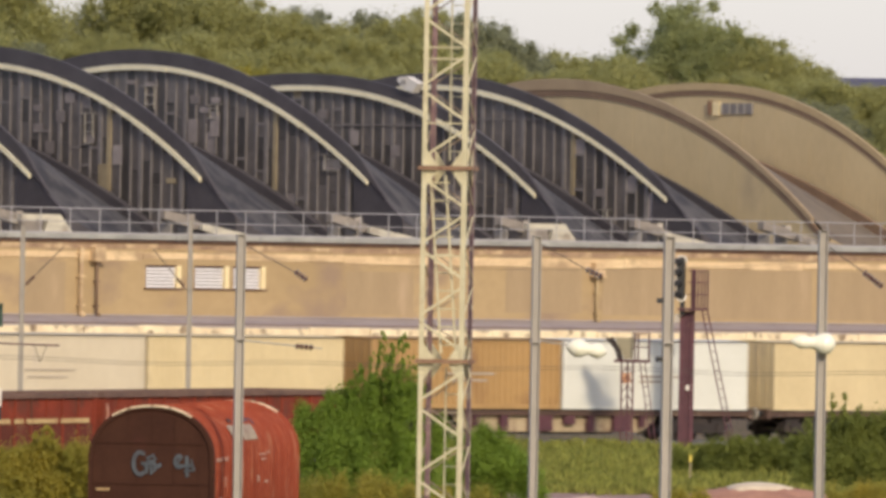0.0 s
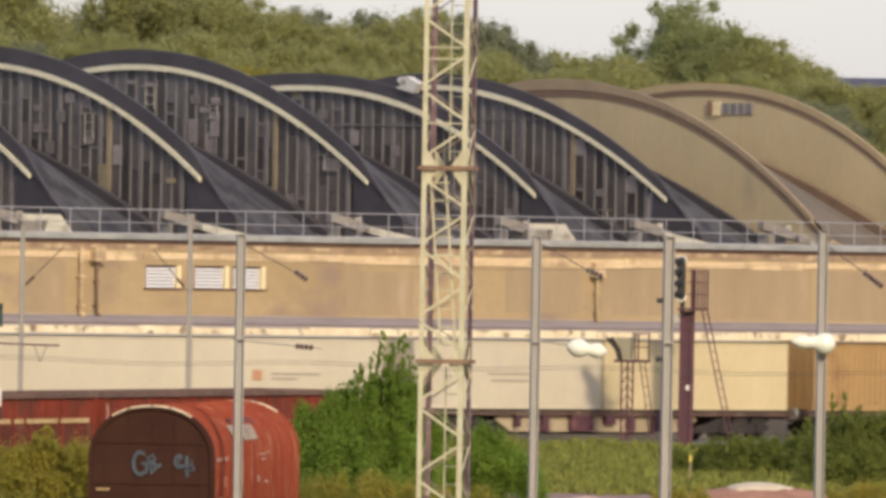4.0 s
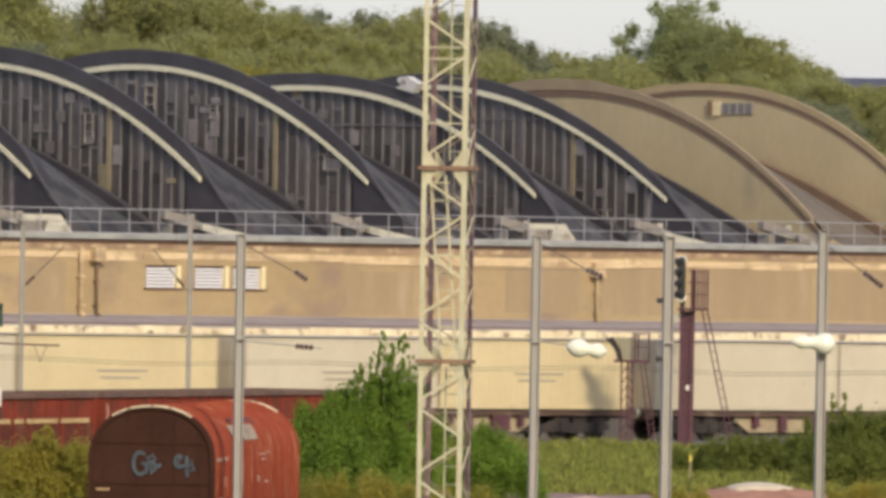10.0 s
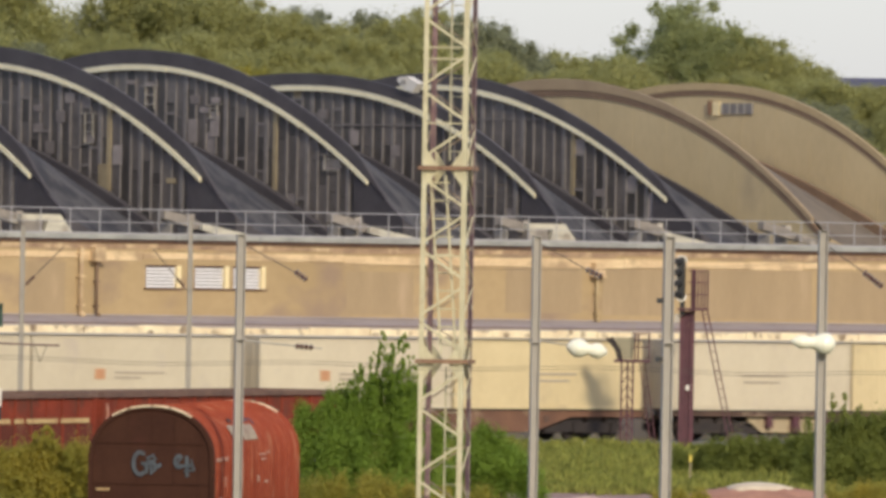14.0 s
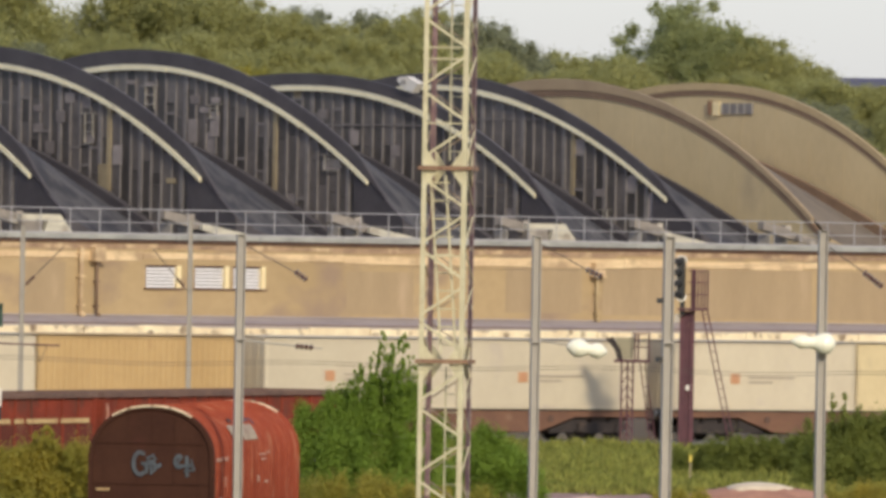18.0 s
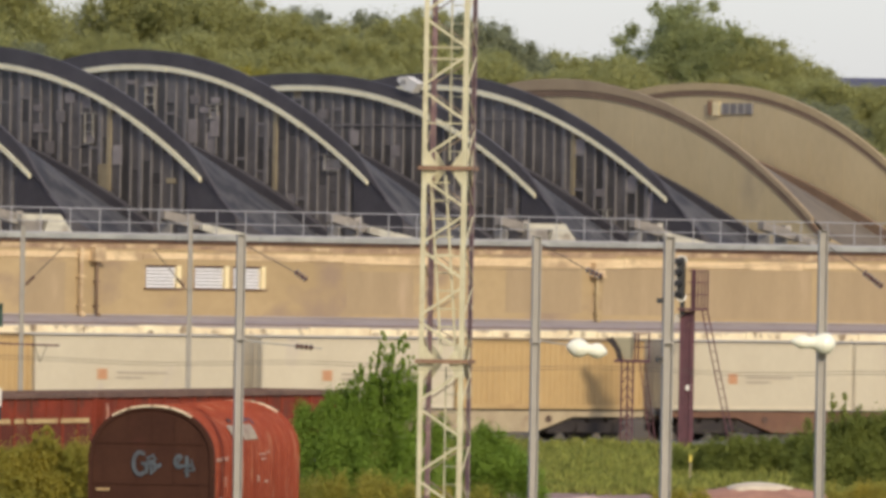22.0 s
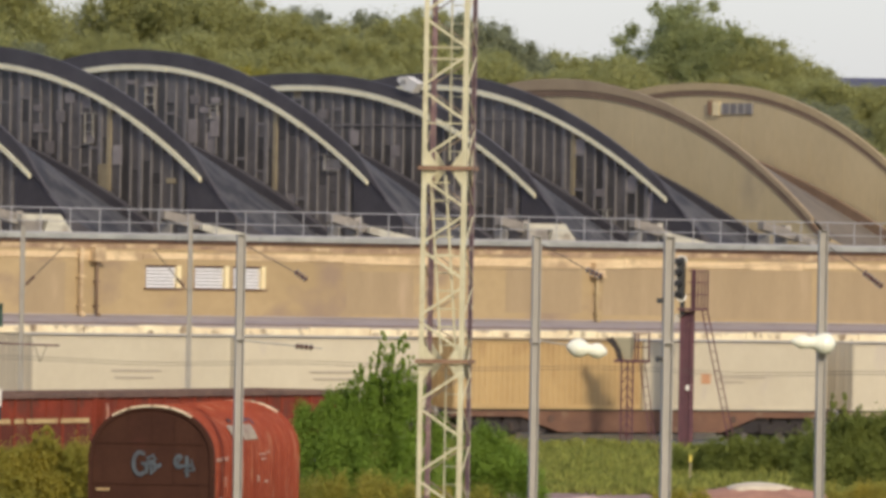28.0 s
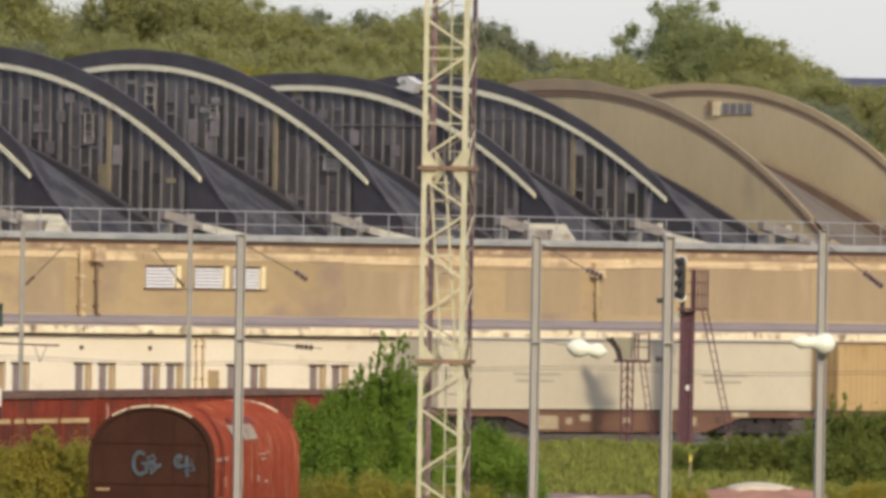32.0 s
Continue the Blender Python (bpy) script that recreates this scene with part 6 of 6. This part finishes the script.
def build_grass():
    rng = np.random.default_rng(31)
    def patch(name, label, a0, a1, b0, b1, n, h0, h1, material):
        vs, fs = [], []
        for k in range(n):
            a, b = a0 + (a1 - a0) * rng.random(), b0 + (b1 - b0) * rng.random()
            p = yard(a, b, ground_z(b) - 0.02)
            if abs(p.y) < 1.3:
                continue
            h = (h0 + (h1 - h0) * rng.random()) * (0.6 + 0.8 * noise.noise(Vector((a * 0.6, b * 0.3, 0))) ** 2 + 0.3 * noise.noise(Vector((a * 0.3, b * 0.1, 7))))
            t = rng.random() * math.tau
            w = 0.035 + 0.05 * rng.random()
            dx, dy = math.cos(t), math.sin(t)
            lx, ly = 0.25 * h * rng.normal(), 0.25 * h * rng.normal()
            i = len(vs)
            vs += [(p.x - dx * w, p.y - dy * w, p.z), (p.x + dx * w, p.y + dy * w, p.z), (p.x + lx * 0.4 + dx * w * 0.8, p.y + ly * 0.4 + dy * w * 0.8, p.z + h * 0.6), (p.x + lx * 0.4 - dx * w * 0.8, p.y + ly * 0.4 - dy * w * 0.8, p.z + h * 0.6), (p.x + lx, p.y + ly, p.z + h)]
            fs += [(i, i + 1, i + 2, i + 3), (i + 3, i + 2, i + 4)]
        me = bpy.data.meshes.new(name)
        me.from_pydata(vs, [], fs)
        me.materials.append(material)
        tagged(new(name, me), label, "grass", kind="stuff")
    patch("grass", "tall dry yellow-green grass along the through track", -3, 18, 373, 438, 34000, 0.35, 0.7, GRASS)
    patch("grass", "rough weedy grass in the near yard", -14, 2, 322, 372, 16000, 0.35, 0.8, GRASS)


def build_gravel():
    bm = B()
    n, m = 60, 10
    rows = []
    for i in range(n + 1):
        a = 0.5 + 19 * i / n
        rows.append([])
        for j in range(m + 1):
            b = 352 + 26 * j / m
            edge = min(1.0, j / 1.5, (m - j) / 1.5, i / 4)
            rows[-1].append(bm.verts.new(yard(a, b, ground_z(b) - 0.06 + edge * (0.1 + 0.1 * noise.noise(Vector((a * 0.7, b * 0.4, 3)))))))
    for i in range(n):
        for j in range(m):
            bm.faces.new((rows[i][j], rows[i + 1][j], rows[i + 1][j + 1], rows[i][j + 1]))
    tagged(part("gravel_path", bm, GRAVEL, smooth=True), "pinkish gravel path through the yard", "path", kind="structure")
    for a, b, w, h, k in ((10.0, 371, 2.9, 0.5, 0), (4.7, 360, 2.3, 0.42, 1)):
        bm = B()
        rows = []
        for i in range(13):
            r = i / 12
            rows.append([bm.verts.new((w * r * math.cos(t), 0.8 * w * r * math.sin(t), h * (1 - r ** 1.5) + (0.09 * noise.noise(Vector((w * r * math.cos(t) * 2, w * r * math.sin(t) * 2, k))) if r < 1 else -0.1))) for t in (q * math.tau / 28 for q in range(28))])
        for i in range(12):
            for q in range(28):
                bm.faces.new((rows[i][q], rows[i][(q + 1) % 28], rows[i + 1][(q + 1) % 28], rows[i + 1][q]))
        bmesh.ops.remove_doubles(bm, verts=bm.verts, dist=1e-4)
        ob = part("mound", bm, HEAP if k else REDHEAP, at=facing(a, b, ground_z(b)), smooth=True)
        if not k:
            part("sand_cap", ellipse_cap(-0.1, -0.25, 1.15, 0.95, h - 0.12, 0.2), SAND, ob, "pale sand cap on the crest", smooth=True)
        tagged(ob, "low heap of pale reddish gravel", "gravel heap", "gravel heaps")


def ellipse_cap(x, y, rx, ry, z, h):
    """A flat uneven dome."""
    bm = B()
    rows = []
    for i in range(1, 9):
        q = i / 8
        rows.append([bm.verts.new((x + rx * q * math.cos(t) * (1 + 0.12 * math.sin(3 * t + 1)), y + ry * q * math.sin(t), z + h * (1 - q ** 2) - (0.2 if i == 8 else 0))) for t in (c * math.tau / 28 for c in range(28))])
    bm.faces.new(rows[0])
    for p, q in zip(rows, rows[1:]):
        for c in range(28):
            bm.faces.new((p[c], p[(c + 1) % 28], q[(c + 1) % 28], q[c]))
    return bm


SAND = surface("pale_cream_sand", (0.72, 0.62, 0.45), (0.56, 0.45, 0.32), 1.5, 0.95, bump=0.5, fine=9)
REDHEAP = surface("reddish_spoil", (0.5, 0.26, 0.17), (0.3, 0.14, 0.09), 1.2, 0.95, bump=0.8, fine=10)
HEAP = surface("pale_reddish_gravel", (0.72, 0.58, 0.48), (0.45, 0.26, 0.21), 0.9, 0.95, bump=0.8, fine=10)


def build_marker():
    p = thing("marker_post", "small yellow marker post in the grass", "post", at=facing(8.08, 384, ground_z(384)))
    part("post", box(B(), -0.025, 0.025, -0.025, 0.025, -0.1, 0.75), YELLOWPANE, p)
    part("cap", box(B(), -0.045, 0.045, -0.035, 0.035, 0.753, 0.98), YELLOWSIGN, p, "yellow reflector cap")


YELLOWSIGN = surface("yellow_sign_paint", (0.75, 0.6, 0.1), (0.62, 0.48, 0.08), 3.0, 0.5)


def build_distance():
    d = thing("distant_hall", "long low distant hall with a dark slate-blue roof", "building", at=facing(22.5, 660, ground_z(660)))
    h = 16.0 - ground_z(660)
    part("wall", box(B(), -0.6, 40, 0, 14, -0.5, h), TAN, d)
    part("roof", strip(B(), [(-1.2, -0.6, h + 0.003), (40.6, -0.6, h + 0.003)], [(-1.2, 7, h + 0.62), (40.6, 7, h + 0.62)], (0, 0, 0.25)), SLATE, d)
    part("roof", strip(B(), [(-1.2, 7.003, h + 0.62), (40.6, 7.003, h + 0.62)], [(-1.2, 14.6, h + 0.003), (40.6, 14.6, h + 0.003)], (0, 0, 0.25)), SLATE, d)
    for k in range(8):
        part("window", box(B(), 2 + 4.6 * k, 4 + 4.6 * k, -0.03, -0.003, h - 3, h - 1.4), GLASSDARK, d)


# ---- build ----
build_ground()
build_walls()
build_windows()
build_wall_fittings()
build_railing()
for number in range(len(SHEDS)):
    build_shed(number)
build_valley_covers()
build_floodlight()
build_train()
build_masts()
build_pylon()
build_signals()
build_shunting_signal()
build_wagons()
build_trees()
build_bushes()
build_gravel()
build_marker()
build_distance()
build_grass()
build_track()
motions()
